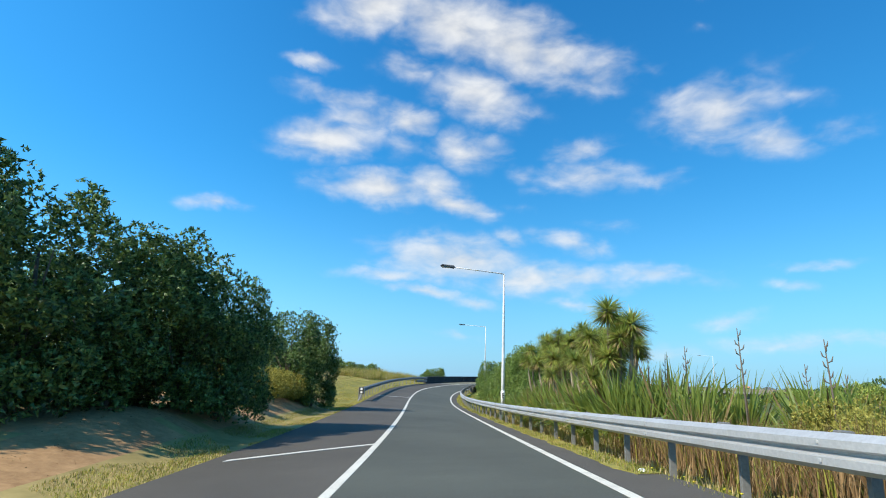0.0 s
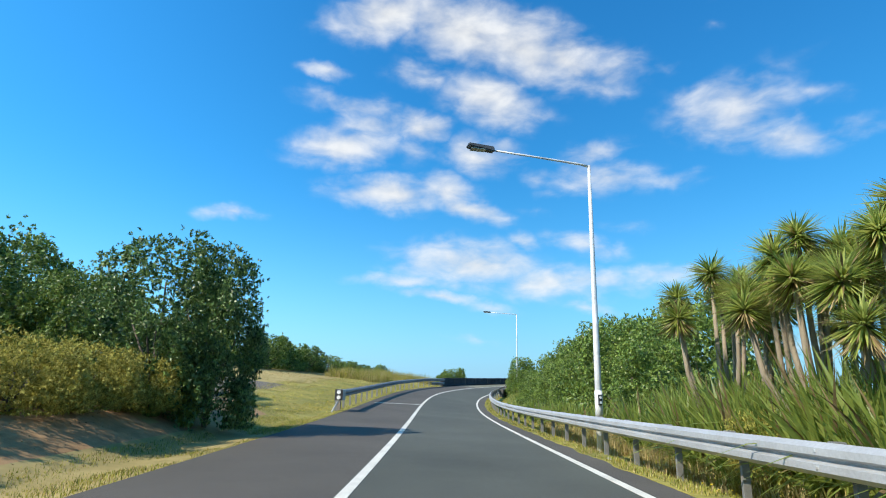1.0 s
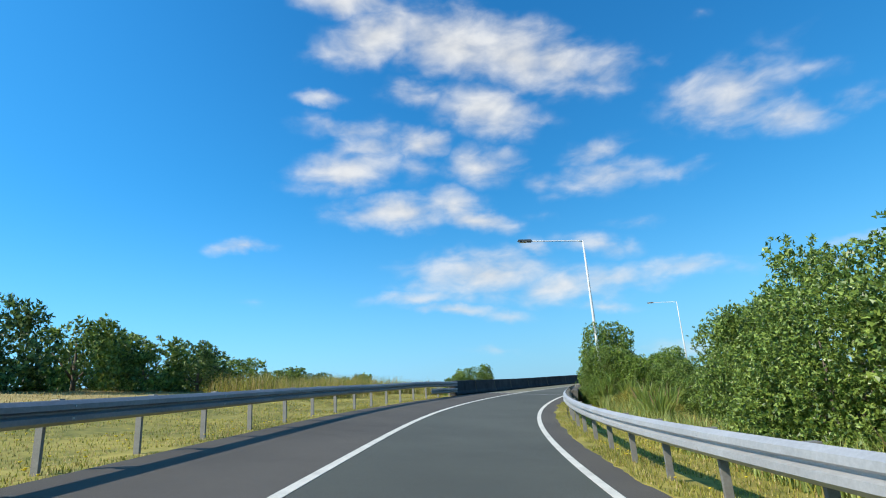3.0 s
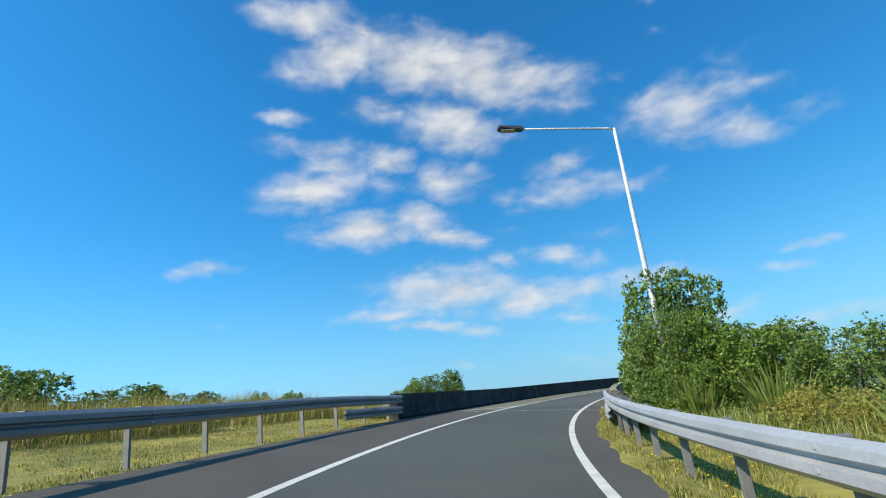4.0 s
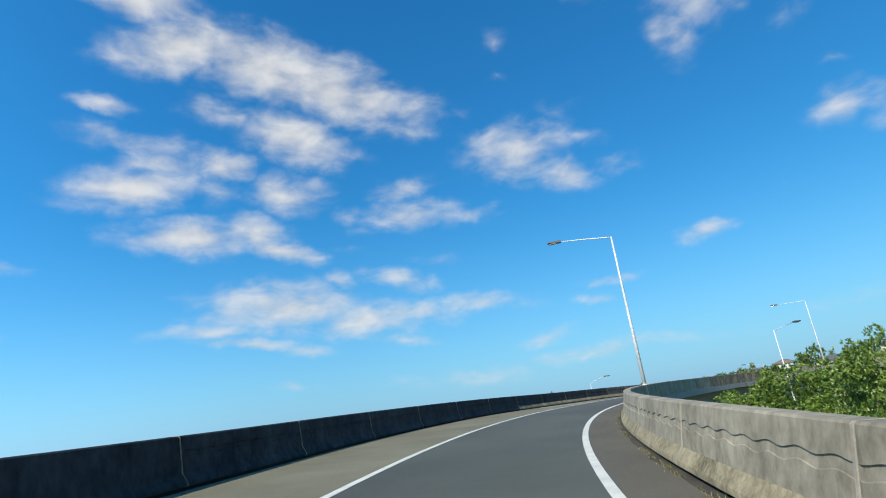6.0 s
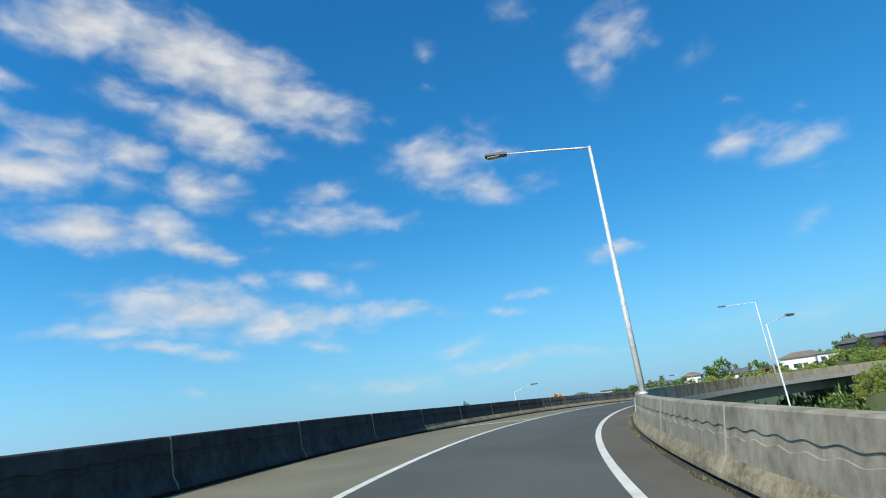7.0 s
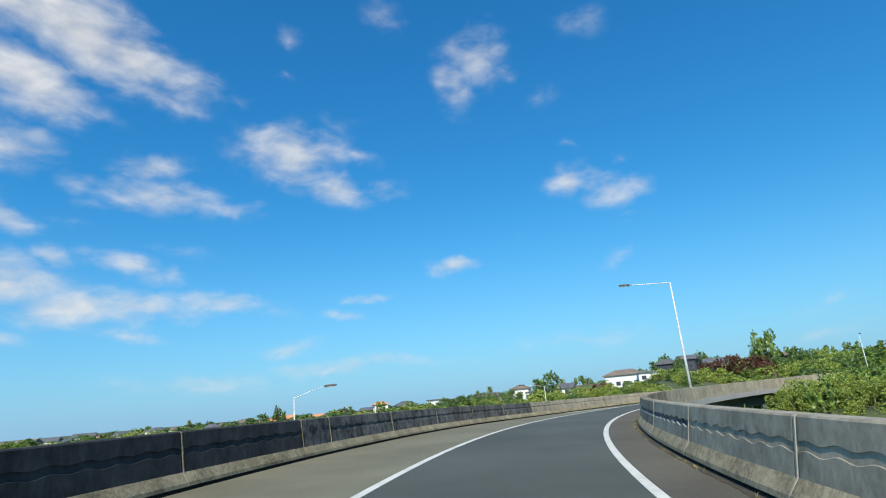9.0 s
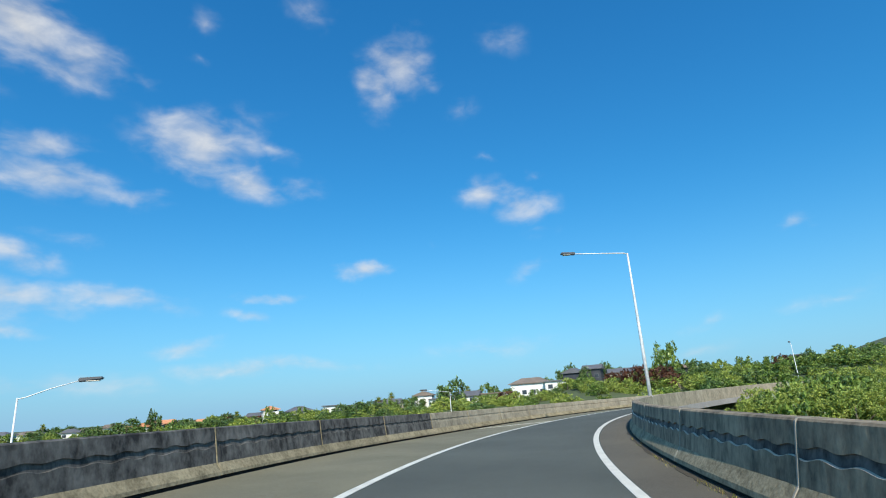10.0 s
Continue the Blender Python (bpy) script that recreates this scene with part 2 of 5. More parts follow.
TOE = material("lichen-yellow concrete toe", (0.105, 0.085, 0.045), (0.38, 0.32, 0.20), 0.95, large=1.6, fine=14, bump=0.6, contrast=(0.36, 0.64))
DECK = material("shaded girder concrete", (0.22, 0.21, 0.20), (0.36, 0.35, 0.33), 0.9, large=0.5, fine=9)
GALV = material("galvanised steel", (0.34, 0.345, 0.345), (0.54, 0.545, 0.545), 0.5, metal=0.3, large=1.2, fine=25, bump=0.06)
# Shaded copy of GALV for the left rail, whose face is out of the sun.
GALV_SHADE = material("galvanised steel, darkened for shade", (0.17, 0.178, 0.185), (0.31, 0.318, 0.325), 0.55, metal=0.3, large=0.9, fine=20, bump=0.08)
STEEL = material("galvanised post steel", (0.13, 0.128, 0.12), (0.27, 0.265, 0.25), 0.6, metal=0.2, large=2.0, fine=25, bump=0.1)
TIMBER = material("grey timber post", (0.13, 0.11, 0.09), (0.30, 0.26, 0.22), 0.9, large=3, fine=30, stretch=(4, 4, 0.5))
POLE = material("pole galvanising", (0.44, 0.45, 0.46), (0.80, 0.81, 0.82), 0.5, metal=0.12, large=1.6, fine=9, bump=0.05, stretch=(1, 1, 0.6), contrast=(0.36, 0.64))
LAMPBODY = material("lamp housing", (0.05, 0.055, 0.06), (0.10, 0.10, 0.11), 0.5, large=3, fine=20, bump=0.05)
LENS = material("lamp glass", (0.32, 0.31, 0.26), (0.45, 0.43, 0.36), 0.15, large=6, fine=40, bump=0.02)
WHITEPAINT = material("white sheeting", (0.70, 0.70, 0.69), (0.82, 0.82, 0.81), 0.5, large=4, fine=30, bump=0.03)
BLACK = material("black rubber", (0.02, 0.02, 0.022), (0.04, 0.04, 0.042), 0.7, large=4, fine=30)
LITTER = material("litter plastic", (0.55, 0.57, 0.6), (0.85, 0.86, 0.88), 0.4, large=9, fine=40)
GROUND = material("verge soil and dry grass", (0.105, 0.115, 0.015), (0.36, 0.30, 0.060), 0.97, large=0.35, fine=3.2, bump=0.6, contrast=(0.36, 0.62))
FIELD = material("dry pale grass field", (0.19, 0.155, 0.042), (0.44, 0.335, 0.13), 0.97, large=0.09, fine=1.3, bump=0.7, contrast=(0.34, 0.62))
MULCH = material("bare brown soil", (0.21, 0.110, 0.042), (0.52, 0.315, 0.145), 0.98, large=0.6, fine=5, bump=0.8)
GRAVEL = material("grey gravel yard", (0.070, 0.062, 0.053), (0.165, 0.148, 0.128), 0.98, large=0.4, fine=9, bump=0.7)
LOWLAND = material("far lowland scrub", (0.035, 0.055, 0.020), (0.10, 0.12, 0.045), 0.98, large=0.02, fine=0.25, bump=0.4)
BARK = material("grey-brown bark", (0.07, 0.055, 0.04), (0.20, 0.165, 0.13), 0.95, large=2, fine=16, bump=0.7, stretch=(2, 2, 0.5))
LEAF_DARK = material("dark olive leaves", (0.028, 0.066, 0.014), (0.215, 0.320, 0.085), 0.42, large=3.2, fine=11, bump=0, leaf=0.24, vary=0.4, contrast=(0.34, 0.70))
LEAF_GREEN = material("mid green leaves", (0.040, 0.090, 0.012), (0.285, 0.385, 0.075), 0.42, large=3.0, fine=11, bump=0, leaf=0.22, vary=0.4, contrast=(0.34, 0.70))
LEAF_BRIGHT = material("bright coastal leaves", (0.032, 0.080, 0.008), (0.290, 0.400, 0.060), 0.40, large=3.0, fine=11, bump=0, leaf=0.2, vary=0.45, contrast=(0.34, 0.72))
LEAF_BROWN = material("olive-brown shrub twigs", (0.190, 0.175, 0.026), (0.56, 0.51, 0.115), 0.7, large=0.8, fine=5, bump=0, leaf=0.40, vary=0.6, contrast=(0.25, 0.8))
LEAF_BANK = material("yellow-green bank leaves", (0.105, 0.165, 0.020), (0.440, 0.500, 0.100), 0.55, large=0.4, fine=3, bump=0, leaf=0.25, vary=0.7, contrast=(0.22, 0.82))
LEAF_RED = material("rust-red leaves", (0.05, 0.018, 0.010), (0.16, 0.060, 0.030), 0.6, large=0.3, fine=3, bump=0, leaf=0.2, vary=0.5)
BLADE = material("flax blades", (0.170, 0.235, 0.040), (0.540, 0.570, 0.150), 0.4, large=0.9, fine=6, bump=0, leaf=0.52, vary=0.7, contrast=(0.2, 0.85))
PALMBARK = material("pale corky trunk", (0.17, 0.135, 0.095), (0.38, 0.31, 0.22), 0.95, large=3, fine=18, bump=0.8, stretch=(2, 2, 0.6))
BLADE_DRY = material("dead straw blades", (0.16, 0.11, 0.045), (0.42, 0.31, 0.15), 0.8, large=1.2, fine=8, bump=0, leaf=0.2, vary=0.6)
GRASS = material("verge grass", (0.100, 0.125, 0.014), (0.44, 0.41, 0.070), 0.7, large=0.35, fine=3, bump=0, leaf=0.34, vary=0.6, contrast=(0.25, 0.75))
BROWNGRASS = material("dead brown grass", (0.13, 0.075, 0.030), (0.34, 0.22, 0.10), 0.8, large=0.4, fine=3, bump=0, leaf=0.25, vary=0.6)
LIGHTGRASS = material("fresh light green grass", (0.13, 0.19, 0.035), (0.46, 0.52, 0.17), 0.6, large=0.5, fine=4, bump=0, leaf=0.35, vary=0.6)
STRAW = material("pale dry grass", (0.28, 0.21, 0.075), (0.60, 0.47, 0.22), 0.8, large=0.3, fine=3, bump=0, leaf=0.3, vary=0.6)
FLOWER = material("yellow flowers", (0.62, 0.45, 0.01), (0.82, 0.66, 0.03), 0.6, large=8, fine=30, bump=0, vary=0.3)
HOUSE_WHITE = material("white weatherboard", (0.62, 0.61, 0.58), (0.78, 0.77, 0.74), 0.7, large=0.4, fine=6)
HOUSE_DARK = material("dark stained cladding", (0.020, 0.024, 0.032), (0.05, 0.055, 0.065), 0.7, large=0.4, fine=6)
HOUSE_BEIGE = material("beige plaster", (0.36, 0.32, 0.26), (0.52, 0.47, 0.38), 0.85, large=0.4, fine=6)
HOUSE_RED = material("red painted boards", (0.36, 0.08, 0.06), (0.48, 0.13, 0.10), 0.7, large=0.4, fine=6)
ROOF_GREY = material("grey roof", (0.07, 0.07, 0.08), (0.15, 0.15, 0.16), 0.7, large=0.5, fine=5)
ROOF_BROWN = material("brown tile roof", (0.13, 0.10, 0.08), (0.24, 0.19, 0.15), 0.85, large=0.5, fine=5)
ROOF_ORANGE = material("terracotta roof", (0.50, 0.20, 0.09), (0.66, 0.31, 0.16), 0.85, large=0.5, fine=5)
PANE = material("window glass", (0.03, 0.04, 0.05), (0.06, 0.07, 0.085), 0.08, large=1, fine=4, bump=0)


# ---- building helpers ----
def mesh_of(name, verts, faces, mats, slots=None, smooth=False):
    me = bpy.data.meshes.new(name)
    me.from_pydata([tuple(v) for v in verts], [], faces)
    for m in mats:
        me.materials.append(m)
    if slots is not None:
        me.polygons.foreach_set("material_index", slots)
    if smooth:
        me.polygons.foreach_set("use_smooth", [True] * len(me.polygons))
    me.update()
    return me


def thing(name, label, category, group="", at=(0, 0, 0), turn=0.0, kind=""):
    """An empty at the thing's base that carries its parts."""
    ob = new(name)
    ob.matrix_basis = pose(*at, 0, 0, turn)
    ob.empty_display_size = 0.2
    return tagged(ob, label, category, group, kind)


def part(name, me, parent, label=""):
    ob = new(name, me)
    ob.parent = parent
    if label:
        ob["label"] = label
    return ob


def box_mesh(name, lo, hi, mat, bevel=0.0):
    bm = bmesh.new()
    bmesh.ops.create_cube(bm, size=1.0)
    for v in bm.verts:
        v.co = Vector([(a + b) / 2 + c * (b - a) for a, b, c in zip(lo, hi, v.co)])
    if bevel:
        bmesh.ops.bevel(bm, geom=bm.edges[:], offset=bevel, segments=2, profile=0.6, affect="EDGES")
    me = bpy.data.meshes.new(name)
    bm.to_mesh(me)
    bm.free()
    me.materials.append(mat)
    return me


def tube(name, points, radii, mat, sides=10, cap=True):
    """A tapered tube along points."""
    verts, faces = [], []
    points = [Vector(p) for p in points]
    for i, p in enumerate(points):
        d = (points[min(i + 1, len(points) - 1)] - points[max(i - 1, 0)]).normalized()
        a = d.orthogonal().normalized() if i == 0 else (a - d * a.dot(d)).normalized()
        b = d.cross(a)
        for j in range(sides):
            w = 2 * math.pi * j / sides
            verts.append(p + (a * math.cos(w) + b * math.sin(w)) * radii[i])
    for i in range(len(points) - 1):
        for j in range(sides):
            k = (j + 1) % sides
            faces.append((i * sides + j, i * sides + k, (i + 1) * sides + k, (i + 1) * sides + j))
    if cap:
        faces += [tuple(range(sides - 1, -1, -1)), tuple(range((len(points) - 1) * sides, len(points) * sides))]
    me = mesh_of(name, verts, faces, [mat])
    me.polygons.foreach_set("use_smooth", [len(f) == 4 for f in faces])
    return me


# ---- the alignment of the ramp: heading, grade and crossfall in degrees, every 12 m ----
START = (0.218, 0.0, -1.303)  # datum of the alignment at station 0
HEADING = [-4.15, -4.15, -4.15, -2.95, -2.07, -1.34, -0.89, -1.63, -5.11, -12.73, -20.69, -28.49, -36.56, -44.69, -52.08, -59.50, -67.99, -76.86, -86.02, -95.48, -105.24, -114.74, -124.24, -133.74, -143.24]
GRADE = [-2.01, -2.01, -2.01, -1.73, -1.21, -0.79, -0.40, 0.57, 1.91, 1.96, 1.90, 1.58, 1.23, 0.63, 0.20, -0.15, -0.50, -0.45, -0.25, -0.10, 0.20, 0.40, 0.40, 0.30, 0.00]
CROSSFALL = [7.24, 7.24, 7.24, 4.95, 2.38, -0.26, -2.46, -4.74, -6.38, -5.76, -4.38, -2.67, -2.55, -2.41, -1.56, -1.21, -0.45, 1.03, 1.78, 2.36, 2.87, 2.87, 2.87, 2.87, 2.87]

KNOT = np.arange(-36.0, 252.1, 12.0)
STEP = np.arange(KNOT[0], KNOT[-1] + 0.01, 1.0)


def glide(values, where):
    y = np.array(values, dtype=float)
    slope = np.gradient(y, KNOT, edge_order=2)
    i = np.clip(np.searchsorted(KNOT, where) - 1, 0, len(KNOT) - 2)
    u = (where - KNOT[i]) / 12.0
    return (1 + 2 * u) * (1 - u) ** 2 * y[i] + u * (1 - u) ** 2 * 12 * slope[i] + u * u * (3 - 2 * u) * y[i + 1] + u * u * (u - 1) * 12 * slope[i + 1]


H_, G_, B_ = (np.radians(glide(v, STEP)) for v in (HEADING, GRADE, CROSSFALL))
AHEAD = np.stack([-np.sin(H_) * np.cos(G_), np.cos(H_) * np.cos(G_), np.sin(G_)], 1)
MID = np.vstack([[0, 0, 0], np.cumsum((AHEAD[1:] + AHEAD[:-1]) / 2, 0)])
MID = MID - MID[int(-KNOT[0])] + np.array(START)
RIGHT = np.stack([np.cos(H_) * np.cos(B_), np.sin(H_) * np.cos(B_), np.sin(B_)], 1)
OVER = np.cross(RIGHT, AHEAD)


def ramp(s, side=0.0, height=0.0):
    """The place at station s, side metres to the right of the datum and height over the road's plane."""
    x = min(max(s - KNOT[0], 0.0), len(STEP) - 1.001)
    i = int(x)
    u = x - i
    p = (1 - u) * (MID[i] + RIGHT[i] * side + OVER[i] * height) + u * (MID[i + 1] + RIGHT[i + 1] * side + OVER[i + 1] * height)
    return Vector(p)


def ramp_heading(s):
    return math.degrees(np.interp(s, STEP, H_))


def station(x, y):
    """The nearest station, and how far to the right of the datum a place lies."""
    d = (MID[:, 0] - x) ** 2 + (MID[:, 1] - y) ** 2
    i = int(np.argmin(d))
    return float(STEP[i]), float((x - MID[i, 0]) * math.cos(H_[i]) + (y - MID[i, 1]) * math.sin(H_[i]))


def sweep(stations, profile, closed=False):
    """Vertices and faces of a profile (side, height) carried along the ramp; profile may be a function of the station."""
    verts, faces, n = [], [], 0
    for s in stations:
        row = profile(s) if callable(profile) else profile
        n = len(row)
        verts += [ramp(s, a, h) for a, h in row]
    for i in range(len(stations) - 1):
        for j in range(n if closed else n - 1):
            k = (j + 1) % n
            faces.append((i * n + j, i * n + k, (i + 1) * n + k, (i + 1) * n + j))
    if closed:
        faces += [tuple(range(n)), tuple(range((len(stations) - 1) * n + n - 1, (len(stations) - 1) * n - 1, -1))]
    return verts, faces


def steps(a, b, most=1.0):
    k = max(1, math.ceil((b - a) / most))
    return [a + (b - a) * i / k for i in range(k + 1)]


def smooth(a, b, x):
    u = min(max((x - a) / (b - a), 0.0), 1.0)
    return u * u * (3 - 2 * u)


LINE_L, LINE_R = -2.11, 1.67


def edge_left(s):
    """The outer edge of the seal on the outside of the curve."""
    return -5.15 + 0.35 * smooth(45, 75, s) - 0.62 * smooth(86, 98, s)


EDGE_R = 2.62

# ---- road, markings and bridge deck ----
BRIDGE = 84.5
verts, faces = sweep(steps(-36, 250), lambda s: [(edge_left(s) - 0.05, -0.5), (edge_left(s), 0.0), (LINE_L - 0.1, 0.0), (LINE_R + 0.1, 0.0), (EDGE_R + 0.15, 0.0), (EDGE_R + 0.2, -0.5)])
road = new("road", mesh_of("road", verts, faces, [SHOULDER, ASPHALT, DECKSEAL, NARROWSEAL], sum([[k, k, 1, 3 if k else 0, 3 if k else 0] for k in [0 if -36 + i < 86 else 2 for i in range(len(faces) // 5)]], [])))
tagged(road, "grey sealed ramp with brownish shoulders", "road", kind="structure")


def strip(name, stations, a, b, height, mat, label, category="road marking"):
    verts, faces = sweep(stations, lambda s: [(a(s) if callable(a) else a, 0.0), (a(s) if callable(a) else a, height), (b(s) if callable(b) else b, height), (b(s) if callable(b) else b, 0.0)])
    return tagged(new(name, mesh_of(name, verts, faces, [mat])), label, category, kind="structure")


strip("edge_line", steps(-36, 250), LINE_L - 0.075, LINE_L + 0.075, 0.006, PAINT, "white painted line beside the wide shoulder")
strip("edge_line", steps(-36, 250), LINE_R - 0.07, LINE_R + 0.07, 0.006, PAINT, "white painted edge line beside the guard rail")
for s in (13.7, 51.0, 88.8, 130.7, 174.0, 216.0):
    reach = edge_left(s) + 0.35
    p, q = (s, LINE_L - 0.06), (s - 3.0, reach)
    verts, faces = [], []
    for k in range(13):
        u = k / 12
        x, y = p[0] + (q[0] - p[0]) * u, p[1] + (q[1] - p[1]) * u
        verts += [ramp(x - 0.13, y, -0.002), ramp(x - 0.13, y, 0.007), ramp(x + 0.13, y, 0.007), ramp(x + 0.13, y, -0.002)]
    for k in range(12):
        for m in range(3):
            faces.append((4 * k + m, 4 * k + m + 1, 4 * k + m + 5, 4 * k + m + 4))
    tagged(new("shoulder_bar", mesh_of("shoulder_bar", verts, faces, [PAINT])), "white diagonal bar painted on the shoulder", "road marking", "shoulder bars", "structure")
for s in (83.9, 214.0):
    verts = [ramp(s + 0.15 - 0.24 * side + along, side, 0.007) for along in (0.0, 0.11) for side in (edge_left(s) + 0.1, LINE_L, 0.0, EDGE_R)]
    faces = [(k, k + 1, k + 5, k + 4) for k in range(3)]
    tagged(new("expansion_joint", mesh_of("expansion_joint", verts, faces, [WORN])), "pale worn expansion joint across the deck", "expansion joint", "expansion joints", "structure")

verts, faces = sweep(steps(BRIDGE - 2, 250, 2), lambda s: [(edge_left(s) - 0.55, -0.02), (edge_left(s) - 0.55, -0.42), (edge_left(s) + 0.9, -0.55), (edge_left(s) + 1.1, -1.45), (1.2, -1.45), (1.4, -0.55), (3.15, -0.42), (3.15, -0.02)], closed=True)
deck = tagged(new("bridge_deck", mesh_of("bridge_deck", verts, faces, [DECK])), "concrete box girder deck of the curved ramp", "bridge", kind="structure")
for s in (104, 126, 148, 170, 192, 214, 236):
    c = ramp(s, -1.5, -1.4)
    pier = thing("bridge_pier", "round grey concrete pier under the deck", "bridge pier", "bridge piers", (c.x, c.y, -9.0), ramp_heading(s))
    part("column", tube("column", [(0, 0, 0), (0, 0, 4), (0, 0, c.z + 9.0 - 0.55)], [0.65, 0.65, 0.65], DECK, 16), pier)
    part("crosshead", box_mesh("crosshead", (-2.2, -0.6, c.z + 9 - 0.75), (2.2, 0.6, c.z + 9.0 + 0.02), DECK, 0.06), pier)


# ---- concrete barriers: panels with a wavy groove along the road face ----
def barrier_panel(a, b, foot, side, top, wave):
    """One panel from station a to b; foot: side offset of the toe; side: +1 right, -1 left; wave: depth of the groove, 0 to 1."""
    n = max(10, int((b - a) / 0.055))
    row_count, verts, faces, slots = 0, [], [], []
    for i in range(n + 1):
        s = a + (b - a) * i / n
        f = foot(s)
        swing = 0.018 * math.sin(2 * math.pi * s / 0.55) + 0.004 * math.sin(2 * math.pi * s / 1.7 + 1)
        edge = 0.012 if i in (0, n) else 0.0
        cut = wave if 0 < i < n else 0.0
        low, high = top * 0.60 + swing, top * 0.72 + swing * 0.9
        slant = lambda h: 0.115 + 0.085 * (h - 0.28) / (top - 0.28)
        row = [(0.07, -0.03), (0.07, 0.055), (0.0, 0.06), (0.012, 0.12), (0.115 + edge, 0.28), (slant(low) + edge, low), (slant(low) + 0.022 * cut + edge, low + 0.007), (slant(high) + 0.029 * cut + edge, high - 0.003), (slant(high) + edge, high),
               (slant(top) + edge, top - 0.02), (slant(top) + 0.02 + edge, top), (0.42, top), (0.44, top - 0.02), (0.44, -0.45)]
        row_count = len(row)
        verts += [ramp(s, f + side * x, z) for x, z in row]
    for i in range(n):
        for j in range(row_count - 1):
            q = (i * row_count + j, i * row_count + j + 1, (i + 1) * row_count + j + 1, (i + 1) * row_count + j)
            faces.append(q if side > 0 else q[::-1])
            slots.append(2 if j < 2 else 1 if j < 4 else 3 if j == 5 else 4 if j == 6 else 0)
    for i in (0, n):
        faces.append(tuple(range(i * row_count, (i + 1) * row_count)))
        slots.append(0)
    return verts, faces, slots


def barrier(name, start, stop, length, foot, side, top, face, plain_until, label):
    wall = thing(name, label, "barrier", "concrete barriers", ramp(start, foot(start)), kind="structure")
    inverse = wall.matrix_basis.inverted()
    s, k = start, 0
    while s < stop - 0.5:
        e = min(s + length, stop)
        if side > 0 and k == 0:
            e = 84.3
        elif side < 0 and s < 142.7 <= e:
            e = 142.7
        elif side < 0 and s == 142.7:
            e = 144.2
        verts, faces, slots = barrier_panel(s + 0.012, e - 0.012, foot, side, top, 0.0 if s < plain_until or s == 142.7 else 1.0 if side < 0 or s > 136 else 0.5)
        # Panel colour follows the sun: left paler past 142 and 165, right darker between.
        plain = face if s < 142 else CONCRETE if s > 165 else GREYMOULD_SHADING if side < 0 else STAINED_SHADE
        # worn: panels whose groove gets a painted bright lip and a shade-dark floor.
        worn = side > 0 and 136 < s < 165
        # Left toe painted in the wall's dark colour up to 124 for its shade.
        part("panel", mesh_of("panel", [inverse @ v for v in verts], faces, [plain, face if side < 0 and s < 124 else TOE, GUTTER, LIP_LIGHT if worn else plain, GREYMOULD_SHADING if worn else plain], slots), wall)
        if e < stop - 0.6:
            rise = lambda h: 0.115 + 0.085 * (h - 0.28) / (top - 0.28)
            line = [(-0.003, 0.06), (0.009, 0.12), (0.111, 0.28), (rise(top) - 0.004, top - 0.02), (rise(top) + 0.02, top + 0.003), (0.42, top + 0.003)]
            verts = [ramp(x, foot(x) + side * o, z) for x in (e - 0.014, e + 0.014) for o, z in line]
            verts += [ramp(x, foot(x) + side * (o + 0.06), z - 0.02) for x in (e - 0.014, e + 0.014) for o, z in line]
            m = len(line)
            faces = [(j, j + 1, m + j + 1, m + j) for j in range(m - 1)] + [(j, j + 1, 2 * m + j + 1, 2 * m + j) for j in range(m - 1)] + [(m + j, m + j + 1, 3 * m + j + 1, 3 * m + j) for j in range(m - 1)]
            part("joint", mesh_of("joint", [inverse @ v for v in verts], faces, [MORTAR if side > 0 else TOE]), wall, "pale mortar joint")
        s, k = e, k + 1
    return wall


foot_left = lambda s: edge_left(s) - 0.02
foot_right = lambda s: EDGE_R + 0.03
outer = barrier("barrier_left", 80.6, 249.0, 4.45, foot_left, -1, 0.93, MOULD_SHADE, 95.0, "dark mould-stained concrete barrier with a wavy groove")
barrier("barrier_right", 80.2, 249.0, 4.28, foot_right, 1, 0.85, CONCRETE, 84.2, "weathered pale concrete barrier with a wavy groove")

# low concrete blocks behind the end of the guard rail, darkened for the beam's shadow
for a, b, top in ((74.6, 77.9, 0.74), (77.92, 80.19, 0.80)):
    verts, faces = sweep(steps(a, b, 0.4), [(2.88, -0.35), (2.86, top - 0.03), (2.89, top), (3.16, top), (3.19, top - 0.03), (3.19, -0.35)], closed=True)
    tagged(new("barrier_end", mesh_of("barrier_end", verts, faces, [GREYMOULD_SHADING])), "low dark concrete block behind the guard rail, shade in its colour", "barrier", "concrete barriers", "structure")

# two fish in shallow relief on the short panel
inverse = outer.matrix_basis.inverted()
for s, half in ((143.22, 0.21), (143.86, 0.17)):
    outline = [(math.cos(t) * half * 0.72 - 0.06, math.sin(t) * half * 0.42 * (1 - 0.25 * math.cos(t))) for t in [2 * math.pi * k / 20 for k in range(2, 20)]]
    outline = [(half, 0.075), (half * 0.72, 0.02)] + outline + [(half * 0.72, -0.02), (half, -0.075)]
    lean = lambda h: 0.115 + 0.085 * (h - 0.24) / 0.69
    front = [ramp(s + u, foot_left(s) - lean(0.70 + v) + 0.016, 0.70 + v) for u, v in outline]
    rear = [ramp(s + u, foot_left(s) - lean(0.70 + v) - 0.004, 0.70 + v) for u, v in outline]
    n = len(outline)
    part("fish_relief", mesh_of("fish_relief", [inverse @ v for v in front + rear], [tuple(range(n))] + [(k, k + n, (k + 1) % n + n, (k + 1) % n) for k in range(n)], [MOULD_SHADE]), outer, "plain fish shape in shallow concrete relief")


